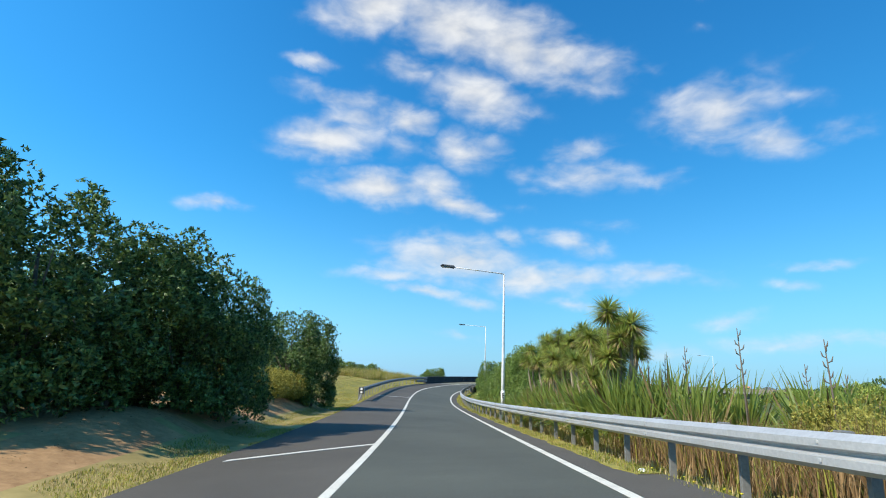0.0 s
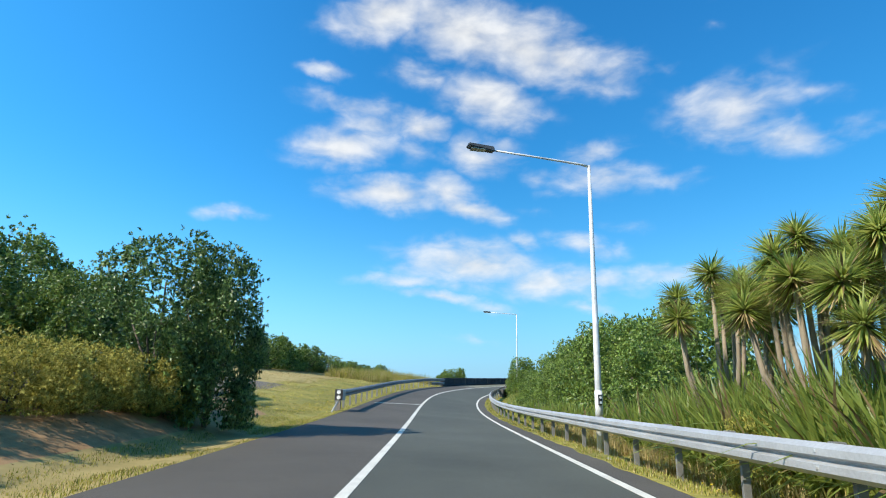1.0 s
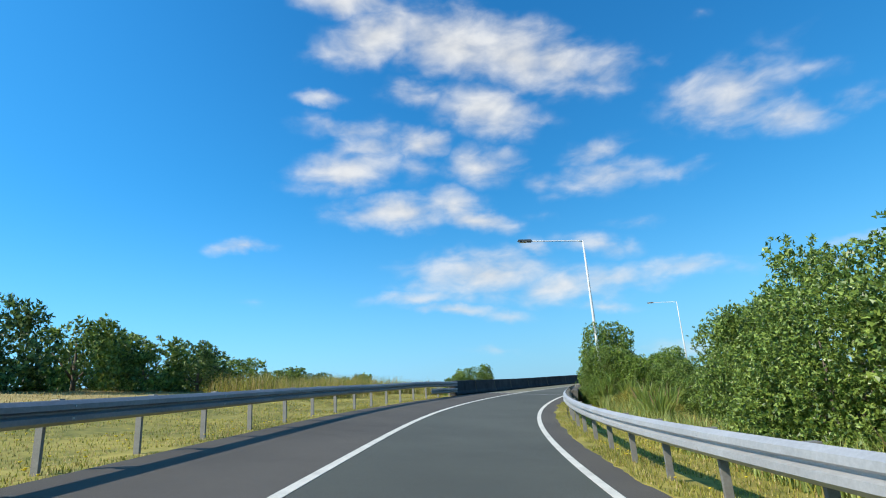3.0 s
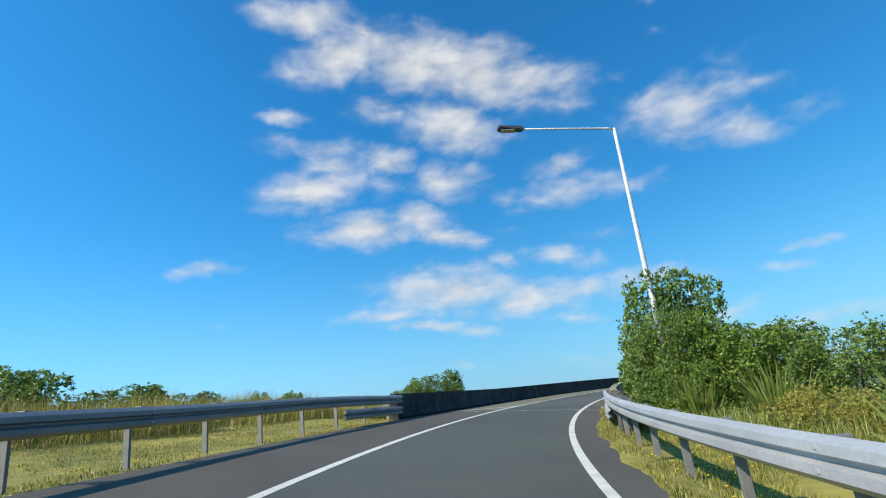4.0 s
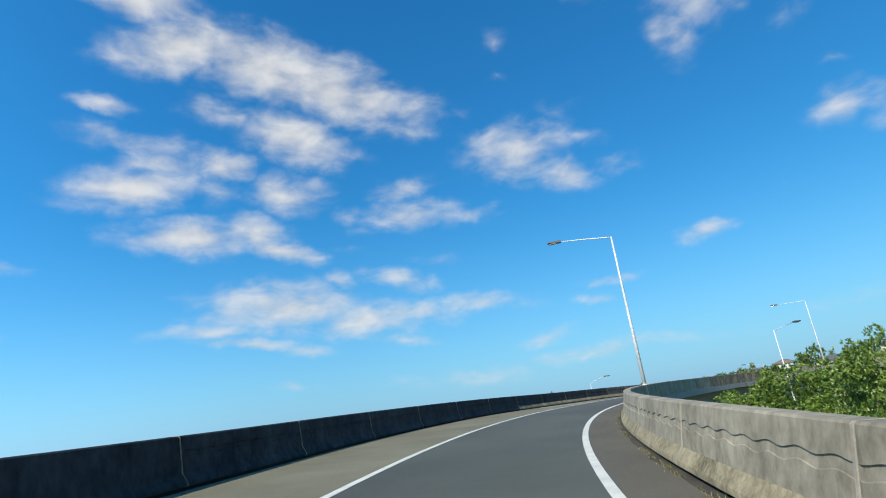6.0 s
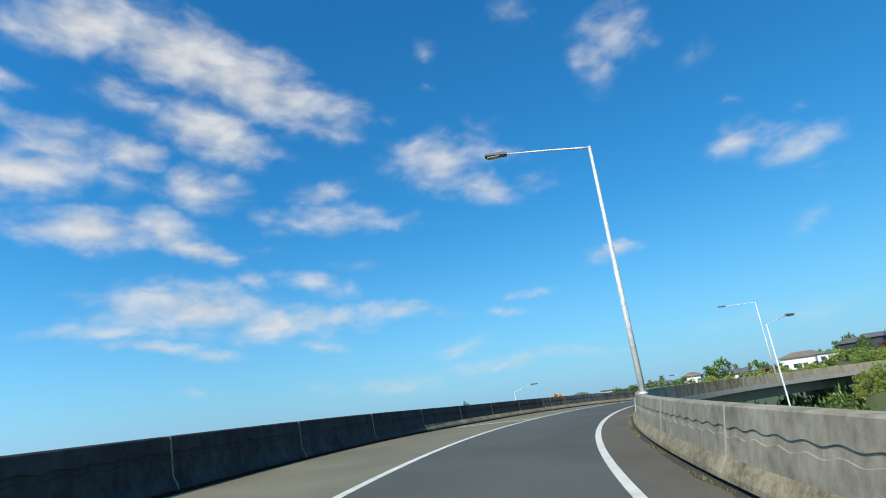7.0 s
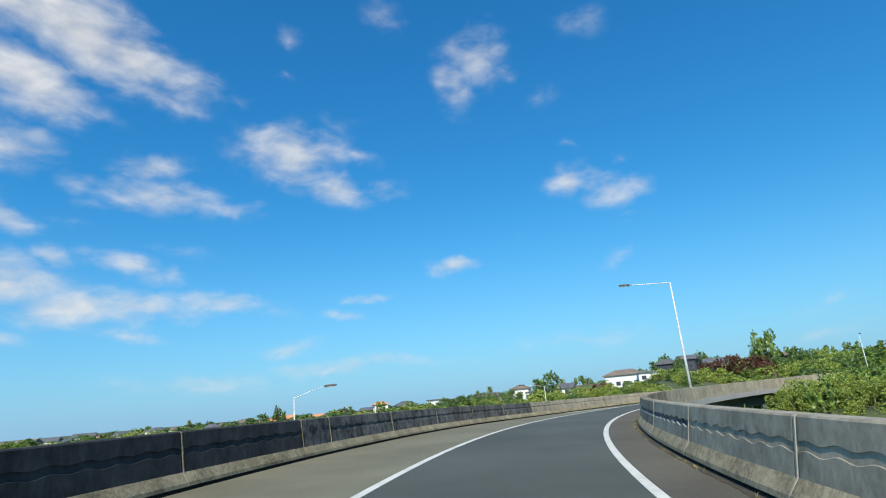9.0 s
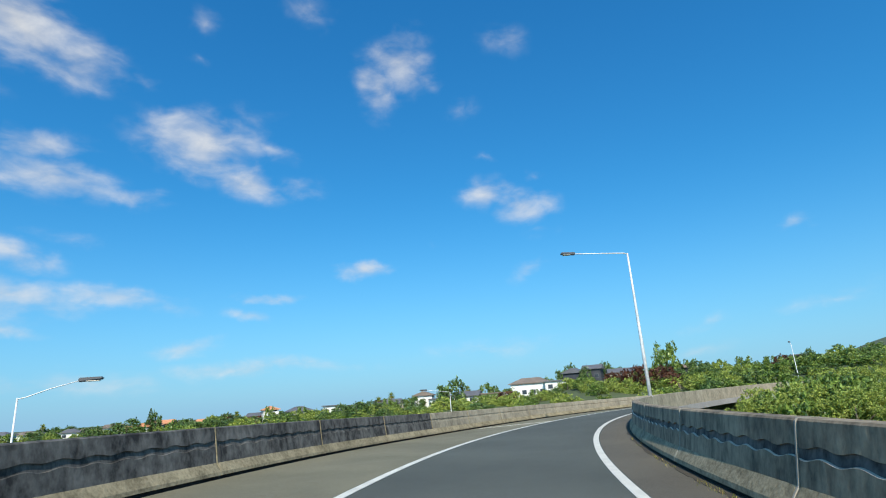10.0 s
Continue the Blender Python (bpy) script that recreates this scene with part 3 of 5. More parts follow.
# ---- guard rails ----
BEAM = [(0.000, 0.312), (0.022, 0.300), (0.080, 0.262), (0.083, 0.196), (0.010, 0.168), (0.010, 0.144), (0.083, 0.116), (0.080, 0.050), (0.022, 0.012), (0.000, 0.0)]


def beam_panel(a, b, line, side, base, lift):
    """A W-shaped steel beam from a to b, open at the back; side: +1 stands right of the road and faces left."""
    def row(s):
        front = [(line(s) - side * x, base(s) + lift + z) for x, z in BEAM]
        return front + [(line(s) - side * (x - 0.006), base(s) + lift + z) for x, z in reversed(BEAM)]
    return sweep(steps(a, b, 1.0), row, closed=True)


def guard_rail(name, start, stop, line, side, base, posts, label, lower_from=None, ground=-0.25, steel=GALV, last_post=999.0):
    rail = thing(name, label, "guard rail", "guard rails", ramp(start, line(start)))
    inverse = rail.matrix_basis.inverted()
    s = start
    while s < stop - 0.3:
        e = min(s + 4.0, stop)
        for lift in (0.0, -0.40) if lower_from is not None and s >= lower_from else (0.0,):
            verts, faces = beam_panel(s - 0.06, e, line, side, base, lift)
            part("beam", mesh_of("beam", [inverse @ v for v in verts], faces, [steel], smooth=False), rail)
        bolt = box_mesh("splice_bolt", (-0.012, -0.014, -0.014), (0.012, 0.014, 0.014), GALV, 0.004)
        for z in (0.085, 0.235):
            ob = part("splice_bolt", bolt, rail)
            ob.matrix_basis = inverse @ Matrix.Translation(ramp(s + 0.05, line(s) - side * 0.085, base(s) + z))
        s = e
    post = box_mesh("post", (-0.05, -0.028, 0), (0.05, 0.028, 1.0), STEEL, 0.006)
    block = box_mesh("block", (-0.06, -0.05, 0), (0.06, 0.05, 0.33), STEEL, 0.01)
    s = start + posts
    while s < min(stop - 0.4, last_post):
        foot = ramp(s, line(s) + side * 0.24, ground)
        turn = ramp_heading(s)
        ob = part("post", post, rail)
        ob.matrix_basis = inverse @ pose(*foot, 0, 0, turn) @ Matrix.Diagonal((1, 1, base(s) + 0.27 - ground, 1))
        ob = part("block", block, rail)
        ob.matrix_basis = inverse @ pose(*ramp(s, line(s) + side * 0.10, base(s) - 0.01), 0, 0, turn)
        s += 2.0
    return rail


RAIL_R = lambda s: 2.66 + 0.06 * smooth(60, 80, s)
RAIL_L = lambda s: -5.35 + 0.30 * smooth(46, 66, s) + 0.12 * smooth(72, 81, s)
guard_rail("guard_rail", -20.0, 80.9, RAIL_R, 1, lambda s: 0.50, 0.0, "galvanised steel W-beam guard rail on steel posts", lower_from=76.0, last_post=74.4)
left_rail = guard_rail("guard_rail", 40.2, 80.9, RAIL_L, -1, lambda s: 0.57 + 0.05 * smooth(68, 75, s) - 0.05 * smooth(76, 81, s), 0.0, "galvanised W-beam guard rail standing in dry grass", lower_from=75.5, ground=-0.12, steel=GALV_SHADE)

# the end of the left rail: an impact head with reflectors, and its strut
inverse = left_rail.matrix_basis.inverted()
head = part("impact_head", box_mesh("impact_head", (-0.16, -0.42, 0.40), (0.16, 0.42, 0.86), GALV, 0.02), left_rail, "square galvanised impact head")
head.matrix_basis = inverse @ pose(*ramp(39.8, RAIL_L(40.0), 0.05), 0, 0, ramp_heading(40))
plate = part("marker_plate", box_mesh("marker_plate", (-0.17, -0.46, 0.40), (0.17, -0.43, 0.86), BLACK, 0.005), left_rail, "black plate with two white reflectors")
plate.matrix_basis = head.matrix_basis.copy()
for z in (0.52, 0.74):
    spot = part("reflector", tube("reflector", [(0, -0.485, z), (0, -0.455, z)], [0.085, 0.085], WHITEPAINT, 18), plate, "round white reflector")
strut = part("strut", tube("strut", [(0, -0.3, 0.42), (-0.1, -1.35, -0.05)], [0.035, 0.035], GALV, 8), left_rail)
strut.matrix_basis = head.matrix_basis.copy()
stub = part("post", box_mesh("post", (-0.07, -0.10, -0.2), (0.07, 0.10, 0.62), TIMBER, 0.01), left_rail, "grey timber post")
stub.matrix_basis = inverse @ pose(*ramp(40.6, RAIL_L(40.6) - 0.18, 0.0), 0, 0, ramp_heading(40))


# ---- street lamps ----
def street_lamp(base, height, arm, turn, label, girth=0.8, rise=0.10):
    """arm: metres towards the road; turn: the way the arm points, degrees from +x."""
    lamp = thing("street_lamp", label, "street lamp", "street lamps", base, turn)
    part("pole", tube("pole", [(0, 0, -0.6), (0, 0, height * 0.35), (0, 0, height * 0.7), (0, 0, height)], [r * girth for r in (0.125, 0.105, 0.080, 0.058)], POLE, 16), lamp)
    part("base_plate", tube("base_plate", [(0, 0, -0.02), (0, 0, 0.02), (0, 0, 0.025), (0, 0, 0.05)], [0.14, 0.14, 0.112, 0.108], POLE, 16), lamp)
    part("arm", tube("arm", [(0, 0, height - 0.04), (0.25, 0, height), (arm * 0.5, 0, height + rise / 2), (arm, 0, height + rise)], [r * girth for r in (0.048, 0.045, 0.038, 0.034)], POLE, 10), lamp)
    bm = bmesh.new()
    bmesh.ops.create_cube(bm, size=1.0)
    for v in bm.verts:
        tip = v.co.x > 0
        v.co = Vector((arm - 0.05 + (0.78 if tip else 0.0), v.co.y * (0.30 if tip else 0.20), height + rise + 0.01 + (0.04 if tip else 0.0) + v.co.z * (0.10 if tip else 0.16)))
    bmesh.ops.bevel(bm, geom=bm.edges[:], offset=0.03, segments=2, affect="EDGES")
    me = bpy.data.meshes.new("lantern")
    bm.to_mesh(me)
    bm.free()
    me.materials.append(LAMPBODY)
    lantern = part("lantern", me, lamp, "dark flat lamp head")
    part("lens", box_mesh("lens", (arm + 0.22, -0.105, height + rise - 0.055), (arm + 0.64, 0.105, height + rise - 0.030), LENS, 0.008), lantern, "cream glass lens")
    return lamp


def lamp_at(s, side, height, lift, turn, label, arm=3.0, rise=0.10):
    return street_lamp(ramp(s, side, lift), height, arm, turn, label, 0.8, rise)


first_lamp = lamp_at(29.7, 3.25, 8.15, -0.25, 192, "tall galvanised street lamp behind the guard rail")
part("sleeve", tube("sleeve", [(0, 0, 1.02), (0, 0, 1.70)], [0.103, 0.101], WHITEPAINT, 16), first_lamp, "white reflective sleeve")
marker = part("delineator", box_mesh("delineator", (-0.055, -0.02, 1.32), (0.055, 0.02, 1.60), BLACK, 0.008), first_lamp, "black delineator with two white dots")
marker.matrix_basis = pose(0.02, 0.115, 0, 0, 0, 8)
for z in (1.395, 1.525):
    part("reflector", tube("reflector", [(0, 0.019, z), (0, 0.028, z)], [0.036, 0.036], WHITEPAINT, 14), marker, "round white reflector")
lamp_at(76.6, 4.5, 8.9, 0.0, 185, "tall galvanised street lamp rising out of bushes")
third_lamp = lamp_at(121.02, 3.06, 8.25, 0.85, 140, "tall galvanised street lamp standing on the barrier", 2.85, 0.35)
bracket = part("mounting_plate", box_mesh("mounting_plate", (-0.17, -0.012, -0.20), (0.17, 0.012, 0.20), GALV, 0.006), third_lamp, "grey steel mounting plate on the barrier face")
bracket.matrix_basis = third_lamp.matrix_basis.inverted() @ pose(*ramp(121.45, EDGE_R + 0.165, 0.52), 7, 0, ramp_heading(121.2) + 90)

lamp_at(174.8, 2.98, 7.7, 0.80, 128, "slender galvanised street lamp standing on the barrier")

# ---- ground: one sheet of verges, field, embankments and the far country ----
HUB = Vector((44.7, 127.3, 0.0))
RISE = [(-180, -0.9), (-110, 1.3), (-95, 1.0), (-85, 0.5), (-78, 0.6), (-70, 1.0), (-66, 0.2), (-62, -0.4), (-54, -0.5), (-46, -0.7), (-38, -0.8), (-30, -0.9), (0, -0.9), (180, -0.9)]


def far_height(x, y):
    """The height of the far country: low by the bridge, rising to the houses on the hill."""
    dx, dy = x - HUB.x, y - HUB.y
    r, az = math.hypot(dx, dy), math.degrees(math.atan2(-dx, dy))
    level = np.interp(az, [a for a, _ in RISE], [e for _, e in RISE])
    hill = 1.2 + min(r, 260) * math.tan(radians(level)) + max(0.0, r - 260) * math.tan(radians(level)) * 0.9
    if level > 0.4:
        hill += max(0.0, min(r, 1700) - 420) * 0.058 * smooth(-86, -98, az)
    fade = smooth(75, 190, r) * smooth(160, 60, abs(az + 60))
    return -8.8 * (1 - fade) + max(hill, -7.5) * fade + 0.5 * noise.noise((x * 0.03, y * 0.03, 0))


def left_height(s, d, z):
    tilt = math.sin(np.interp(s, STEP, B_))
    low = z - 0.04 - 0.08 * smooth(0.3, 1.2, d) + 0.12 * noise.noise((s * 0.25, d * 0.3, 1)) * smooth(0.8, 3, d)
    low += 0.80 * smooth(0.6, 3.4, d) * smooth(40, 32, s) * smooth(4, 14, s)
    field = low + max(0.0, -tilt) * min(d, 24) + 0.15 * smooth(2, 8, d) * smooth(36, 46, s)
    field -= smooth(36, 100, d) * 9.0
    return field - smooth(93, 107, s) * 8.0 * smooth(0.2, 2.0, d) - 0.3 * smooth(83, 88, s) * smooth(0.2, 1.2, d)


def right_height(s, d, z):
    low = z - 0.05 - 0.12 * smooth(0.1, 0.8, d) + 0.08 * noise.noise((s * 0.3, d * 0.4, 4)) * smooth(0.5, 2, d)
    low -= (0.9 - 0.55 * smooth(20, 12, s)) * smooth(1.5, 7, d) + 6.0 * smooth(9, 34, d)
    return low - smooth(98, 112, s) * 5.0 * smooth(0.5, 3.5, d) - 0.3 * smooth(80, 86, s) * smooth(0.3, 1.5, d)


verts, faces, slots = [], [], []


def verge(stations, offsets, edge, side, height, pick):
    first, n = len(verts), len(offsets)
    for s in stations:
        p = ramp(s, edge(s))
        h = radians(ramp_heading(s))
        for d in offsets:
            verts.append(Vector((p.x + side * math.cos(h) * d, p.y + side * math.sin(h) * d, height(s, d, p.z))))
    for i in range(len(stations) - 1):
        for j in range(n - 1):
            q = (first + i * n + j, first + i * n + j + 1, first + (i + 1) * n + j + 1, first + (i + 1) * n + j)
            faces.append(q if side > 0 else q[::-1])
            slots.append(pick(stations[i], offsets[j]))


def pick_left(s, d):
    patch = noise.noise((s * 0.23, d * 0.35, 7)) + 0.35 * noise.noise((s * 1.3, d * 1.3, 5))
    if 39 < s < 53 and 6.5 < d < 14.5 and patch > -0.22:
        return 3
    if s < 34 and 1.3 < d < 9 and patch > -0.28:
        return 2
    return 1 if d > 6.5 + 3 * patch or s < 30 else 0


verge(steps(-36, 112, 0.5), [-0.1] + [0.3 + 0.45 * k for k in range(40)] + [19.5, 22, 27, 34, 44, 60, 85, 120], edge_left, -1, left_height, pick_left)
verge(steps(-36, 112, 1.0), [-0.1, 0.2, 0.5, 0.9, 1.5, 2.2, 3, 4, 5.5, 7.5, 10, 13, 17, 22, 28, 35], lambda s: EDGE_R, 1, right_height, lambda s, d: 0)
rings = [0, 25, 50, 70, 90, 110, 130, 150, 175, 200, 230, 260, 300, 360, 440, 550, 700, 1000, 1600, 2600, 4700]
first, around = len(verts), 120
for r in rings:
    for k in range(around):
        a = 2 * math.pi * k / around
        x, y = HUB.x - math.sin(a) * r, HUB.y + math.cos(a) * r
        verts.append(Vector((x, y, far_height(x, y))))
for i in range(len(rings) - 1):
    for k in range(around):
        j = (k + 1) % around
        faces.append((first + i * around + k, first + (i + 1) * around + k, first + (i + 1) * around + j, first + i * around + j))
        slots.append(4)
ground = new("ground", mesh_of("ground", verts, faces, [GROUND, FIELD, MULCH, GRAVEL, LOWLAND], slots, smooth=True))
tagged(ground, "dry grassy verges falling to green lowland", "ground", kind="structure")


def soil(s, side):
    """The ground's height beside the road."""
    if side < 0:
        e = edge_left(s)
        return left_height(s, e - side, ramp(s, e).z)
    return right_height(s, side - EDGE_R, ramp(s, EDGE_R).z)


def beside(s, side):
    e = edge_left(s) if side < 0 else EDGE_R
    p, h = ramp(s, e), radians(ramp_heading(s))
    return Vector((p.x + math.cos(h) * (side - e), p.y + math.sin(h) * (side - e), soil(s, side)))


# ---- trees and shrubs ----
def leaf_mesh(name, seed, count, size, mat, lumps, tall=1.9, rise=0.12, slim=0.30, whorl=6, broad=0.36):
    """A crown two units wide and tall units high: whorls of leaves at twig ends that sit on lumps, with gaps between them."""
    rng = np.random.default_rng(seed)
    centres, radii = [], []
    for k in range(lumps):
        a, u = rng.uniform(0, 2 * math.pi), rng.uniform(0, 1)
        level = rise + (0.88 - rise) * ((k + 0.5) / lumps) ** 1.15
        wide = 0.78 * math.sqrt(max(0.05, 1 - ((level - 0.36) / 0.62) ** 2))
        d = wide * math.sqrt(u) if k % 3 == 0 else wide * rng.uniform(0.72, 1.14)
        centres.append((d * math.cos(a), d * math.sin(a), tall * level))
        radii.append(rng.uniform(0.13, 0.34) * (1.12 - slim * level))
    centres, radii = np.array(centres), np.array(radii)
    twigs = count // whorl
    pick = rng.choice(lumps, twigs, p=radii ** 2 / np.sum(radii ** 2))
    out = rng.normal(size=(twigs, 3)) + np.array([0, 0, 0.35])
    out[:, :2] += centres[pick][:, :2] * 0.7
    out /= np.linalg.norm(out, axis=1, keepdims=True)
    depth = np.where(rng.uniform(size=twigs) < 0.78, rng.uniform(0.72, 1.06, twigs), rng.uniform(0.15, 0.8, twigs))
    depth = np.where(rng.uniform(size=twigs) < 0.03, rng.uniform(1.1, 1.5, twigs), depth)
    tip = centres[pick] + out * (radii[pick] * depth)[:, None]
    n = twigs * whorl
    root = np.repeat(tip, whorl, 0) + rng.normal(size=(n, 3)) * size * 0.30
    root[:, 2] = np.maximum(root[:, 2], 0.03)
    way = np.repeat(out, whorl, 0)
    around = np.cross(way, rng.normal(size=(n, 3)))
    around /= np.linalg.norm(around, axis=1, keepdims=True) + 1e-9
    axis = around + way * rng.uniform(0.1, 1.5, n)[:, None]
    axis /= np.linalg.norm(axis, axis=1, keepdims=True)
    cross = np.cross(axis, way + rng.normal(size=(n, 3)) * 0.55)
    cross /= np.linalg.norm(cross, axis=1, keepdims=True) + 1e-9
    length = size * rng.uniform(0.65, 1.3, n)[:, None]
    v = np.stack([root + cross * length * broad, root + axis * length * 1.1, root - cross * length * broad], 1).reshape(-1, 3)
    f = np.arange(n * 3)
    me = bpy.data.meshes.new(name)
    me.vertices.add(len(v))
    me.vertices.foreach_set("co", v.ravel())
    me.loops.add(f.size)
    me.loops.foreach_set("vertex_index", f)
    me.polygons.add(n)
    me.polygons.foreach_set("loop_start", np.arange(0, f.size, 3))
    me.materials.append(mat)
    me.update(calc_edges=True)
    me["tall"] = tall
    return me


def plant(name, label, category, group, crown, bark, seed, limbs=4, bare=0.16):
    """A tree or shrub of unit size at the origin, to be copied: trunk, limbs and crown."""
    rng = random.Random(seed)
    tree = thing(name, label, category, group)
    t = crown["tall"]
    tree["tall"] = t
    part("trunk", tube("trunk", [(0, 0, -0.06), (0.01, 0.01, bare * t), (0.03, -0.02, 0.42 * t), (0.02, 0.01, 0.66 * t)], [0.05, 0.04, 0.028, 0.008], bark, 8), tree)
    for k in range(limbs):
        a = 2 * math.pi * (k + rng.random() * 0.6) / limbs
        x, y = math.cos(a), math.sin(a)
        r, z = rng.uniform(0.40, 0.65), rng.uniform(0.40, 0.62) * t
        part("limb", tube("limb", [(0.0, 0.0, bare * t * rng.uniform(0.6, 1.2)), (x * r * 0.45, y * r * 0.45, z * 0.6), (x * r, y * r, z)], [0.026, 0.018, 0.005], bark, 6), tree)
    part("crown", crown, tree)
    return tree


stock = {}


def grow(kind, at, wide, high, turn, label=""):
    """A copy of a stock plant at a place, wide metres in radius and high metres tall."""
    source = stock[kind]
    used = source.get("planted", 0)
    m = pose(*at, 0, 0, turn) @ Matrix.Diagonal((wide, wide, high / source["tall"], 1))
    if not used:
        source["planted"] = 1
        source.matrix_basis = m
        ob = source
    else:
        ob = copy_plain(source, m)
    if label:
        ob["label"] = label
    return ob


def copy_plain(source, m):
    keep = source.matrix_basis.copy()
    source.matrix_basis = Matrix.Identity(4)
    ob = copy_thing(source, m)
    source.matrix_basis = keep
    return ob


dark = [leaf_mesh("crown", 11 + k, 36000, 0.043, LEAF_DARK, 104, 2.7, 0.03) for k in range(2)]
green = [leaf_mesh("crown", 21 + k, 42000, 0.038, LEAF_GREEN, 104, 2.4, 0.05) for k in range(3)]
back = leaf_mesh("crown", 25, 15000, 0.058, LEAF_GREEN, 80, 2.4, 0.05)
belt = [leaf_mesh("crown", 26 + k, 10000, 0.068, LEAF_GREEN if k else LEAF_DARK, 50, 1.4, 0.03) for k in range(2)]
bright = [leaf_mesh("crown", 31 + k, 38000, 0.041, LEAF_BRIGHT, 84, 2.2, 0.05) for k in range(2)]
brown = leaf_mesh("crown", 41, 26000, 0.040, LEAF_BROWN, 76, 1.0, 0.02, broad=0.28)
mid_bright = leaf_mesh("crown", 46, 14000, 0.050, LEAF_BANK, 46, 1.4, 0.05)
far_green = leaf_mesh("crown", 51, 2300, 0.112, LEAF_GREEN, 28, 1.2)
far_dark = leaf_mesh("crown", 52, 2300, 0.112, LEAF_DARK, 28, 1.4)
far_bright = leaf_mesh("crown", 53, 2300, 0.112, LEAF_BANK, 28, 1.0, 0.05)
far_red = leaf_mesh("crown", 54, 2300, 0.112, LEAF_RED, 26, 1.2)
for k, crown in enumerate(dark):
    stock["dark%d" % k] = plant("tree", "dense dark evergreen tree on the mulched verge", "tree", "roadside trees", crown, BARK, 5 + k)
for k, crown in enumerate(green):
    stock["green%d" % k] = plant("shrub", "dense mid-green shrub behind the guard rail", "shrub", "roadside shrubs", crown, BARK, 8 + k)
stock["back"] = plant("back_shrub", "tall green shrub in the thicket behind the guard rail", "shrub", "roadside shrubs", back, BARK, 38, 3)
for k, crown in enumerate(bright):
    stock["bright%d" % k] = plant("coastal_shrub", "bright green leafy coastal shrub beside the barrier", "shrub", "coastal shrubs", crown, BARK, 12 + k, 5)
for k, crown in enumerate(belt):
    stock["belt%d" % k] = plant("belt_shrub", "bushy evergreen shrub in a belt behind the dry field", "shrub", "shrub belt", crown, BARK, 28 + k)
stock["mid_bright"] = plant("bank_shrub", "bushy bright green shrub on the bank inside the curve", "shrub", "bank shrubs", mid_bright, BARK, 36, 3)
stock["brown"] = plant("brown_shrub", "rounded olive-brown twiggy shrub in dry grass", "shrub", "brown shrubs", brown, BARK, 15)
stock["far_green"] = plant("hill_tree", "green tree on the far hillside", "tree", "hillside trees", far_green, BARK, 16, 3)
stock["far_dark"] = plant("dark_hill_tree", "dark spreading tree among the hillside houses", "tree", "hillside trees", far_dark, BARK, 17, 3)
stock["far_bright"] = plant("hill_shrub", "bright green shrub on the slope inside the curve", "shrub", "hillside shrubs", far_bright, BARK, 18, 3)
stock["far_red"] = plant("red_tree", "rust-red leaved tree on the hillside", "tree", "hillside trees", far_red, BARK, 19, 3)
rng = random.Random(4)


def row(kinds, places, label=""):
    """places: station, side, height of the top over the road's plane, radius."""
    for k, (s, side, top, wide) in enumerate(places):
        at = beside(s, side)
        grow(kinds[k % len(kinds)], (at.x, at.y, at.z - 0.05), wide, max(0.5, ramp(s, side, top).z - at.z + 0.05), rng.uniform(0, 360), label)


row(["dark0", "dark1"], [(12.5, -10.6, 7.0, 2.6), (14.4, -9.4, 6.0, 2.2), (15.8, -8.2, 6.0, 2.0), (16.8, -7.2, 5.0, 1.5), (9.8, -11.8, 7.8, 2.4), (11.0, -14.4, 8.2, 2.8), (18.2, -14.6, 6.2, 2.6), (6.4, -14.6, 7.2, 2.4)])
row(["green1", "dark1", "green2"], [(28.4, -12.6, 5.0, 2.0), (30.4, -12.3, 4.2, 1.8), (33.1, -16.5, 6.0, 2.8), (37.1, -15.2, 5.3, 2.5), (40.6, -14.2, 3.8, 2.0), (27.0, -19.0, 6.2, 2.8)], "broad green tree behind the mulched verge")
row(["dark1", "dark0"], [(28.3, -8.0, 5.2, 1.7), (28.8, -6.8, 4.95, 1.3)], "single dense evergreen tree with rounded crown")
row(["brown"], [(24.4, -8.4, 1.95, 1.2), (26.0, -8.3, 1.9, 1.2), (27.4, -7.9, 1.75, 1.0), (23.0, -9.6, 2.0, 1.3), (24.6, -10.4, 2.2, 1.5), (22.4, -8.4, 1.4, 0.8)], "rounded olive-brown twiggy shrub in dry grass")
row(["green1"], [(28.2, -10.2, 3.9, 1.2)], "light green bush beside a dark tree")
row(["brown"], [(20.9, -7.9, 1.15, 0.7), (21.8, -8.6, 1.2, 0.6)], "low tuft of dry green growth on the verge")
row(["belt1", "belt0", "belt1"], [(50, -27, 3.3, 2.6), (54.5, -25, 3.4, 2.6), (58.5, -23.5, 3.9, 2.6), (62.0, -22, 3.9, 2.5), (65.0, -20.6, 3.7, 2.4), (68, -19.8, 3.4, 2.3), (71, -19.2, 3.1, 2.2), (74, -18.6, 2.8, 2.1), (77, -18.0, 2.2, 2.0), (80.5, -17.8, 1.7, 1.9), (84.5, -18.4, 1.4, 1.8), (60, -27, 3.8, 2.7), (66, -25, 3.5, 2.6), (72, -23, 3.0, 2.4), (78, -22, 2.6, 2.3), (84, -22, 1.6, 2.2), (90, -21.5, 1.2, 2.0), (96, -24, 1.9, 2.2), (56, -21.5, 2.2, 1.5)])
row(["dark0"], [(85.5, -15.0, 1.5, 0.6)], "small dark bush in dry grass")
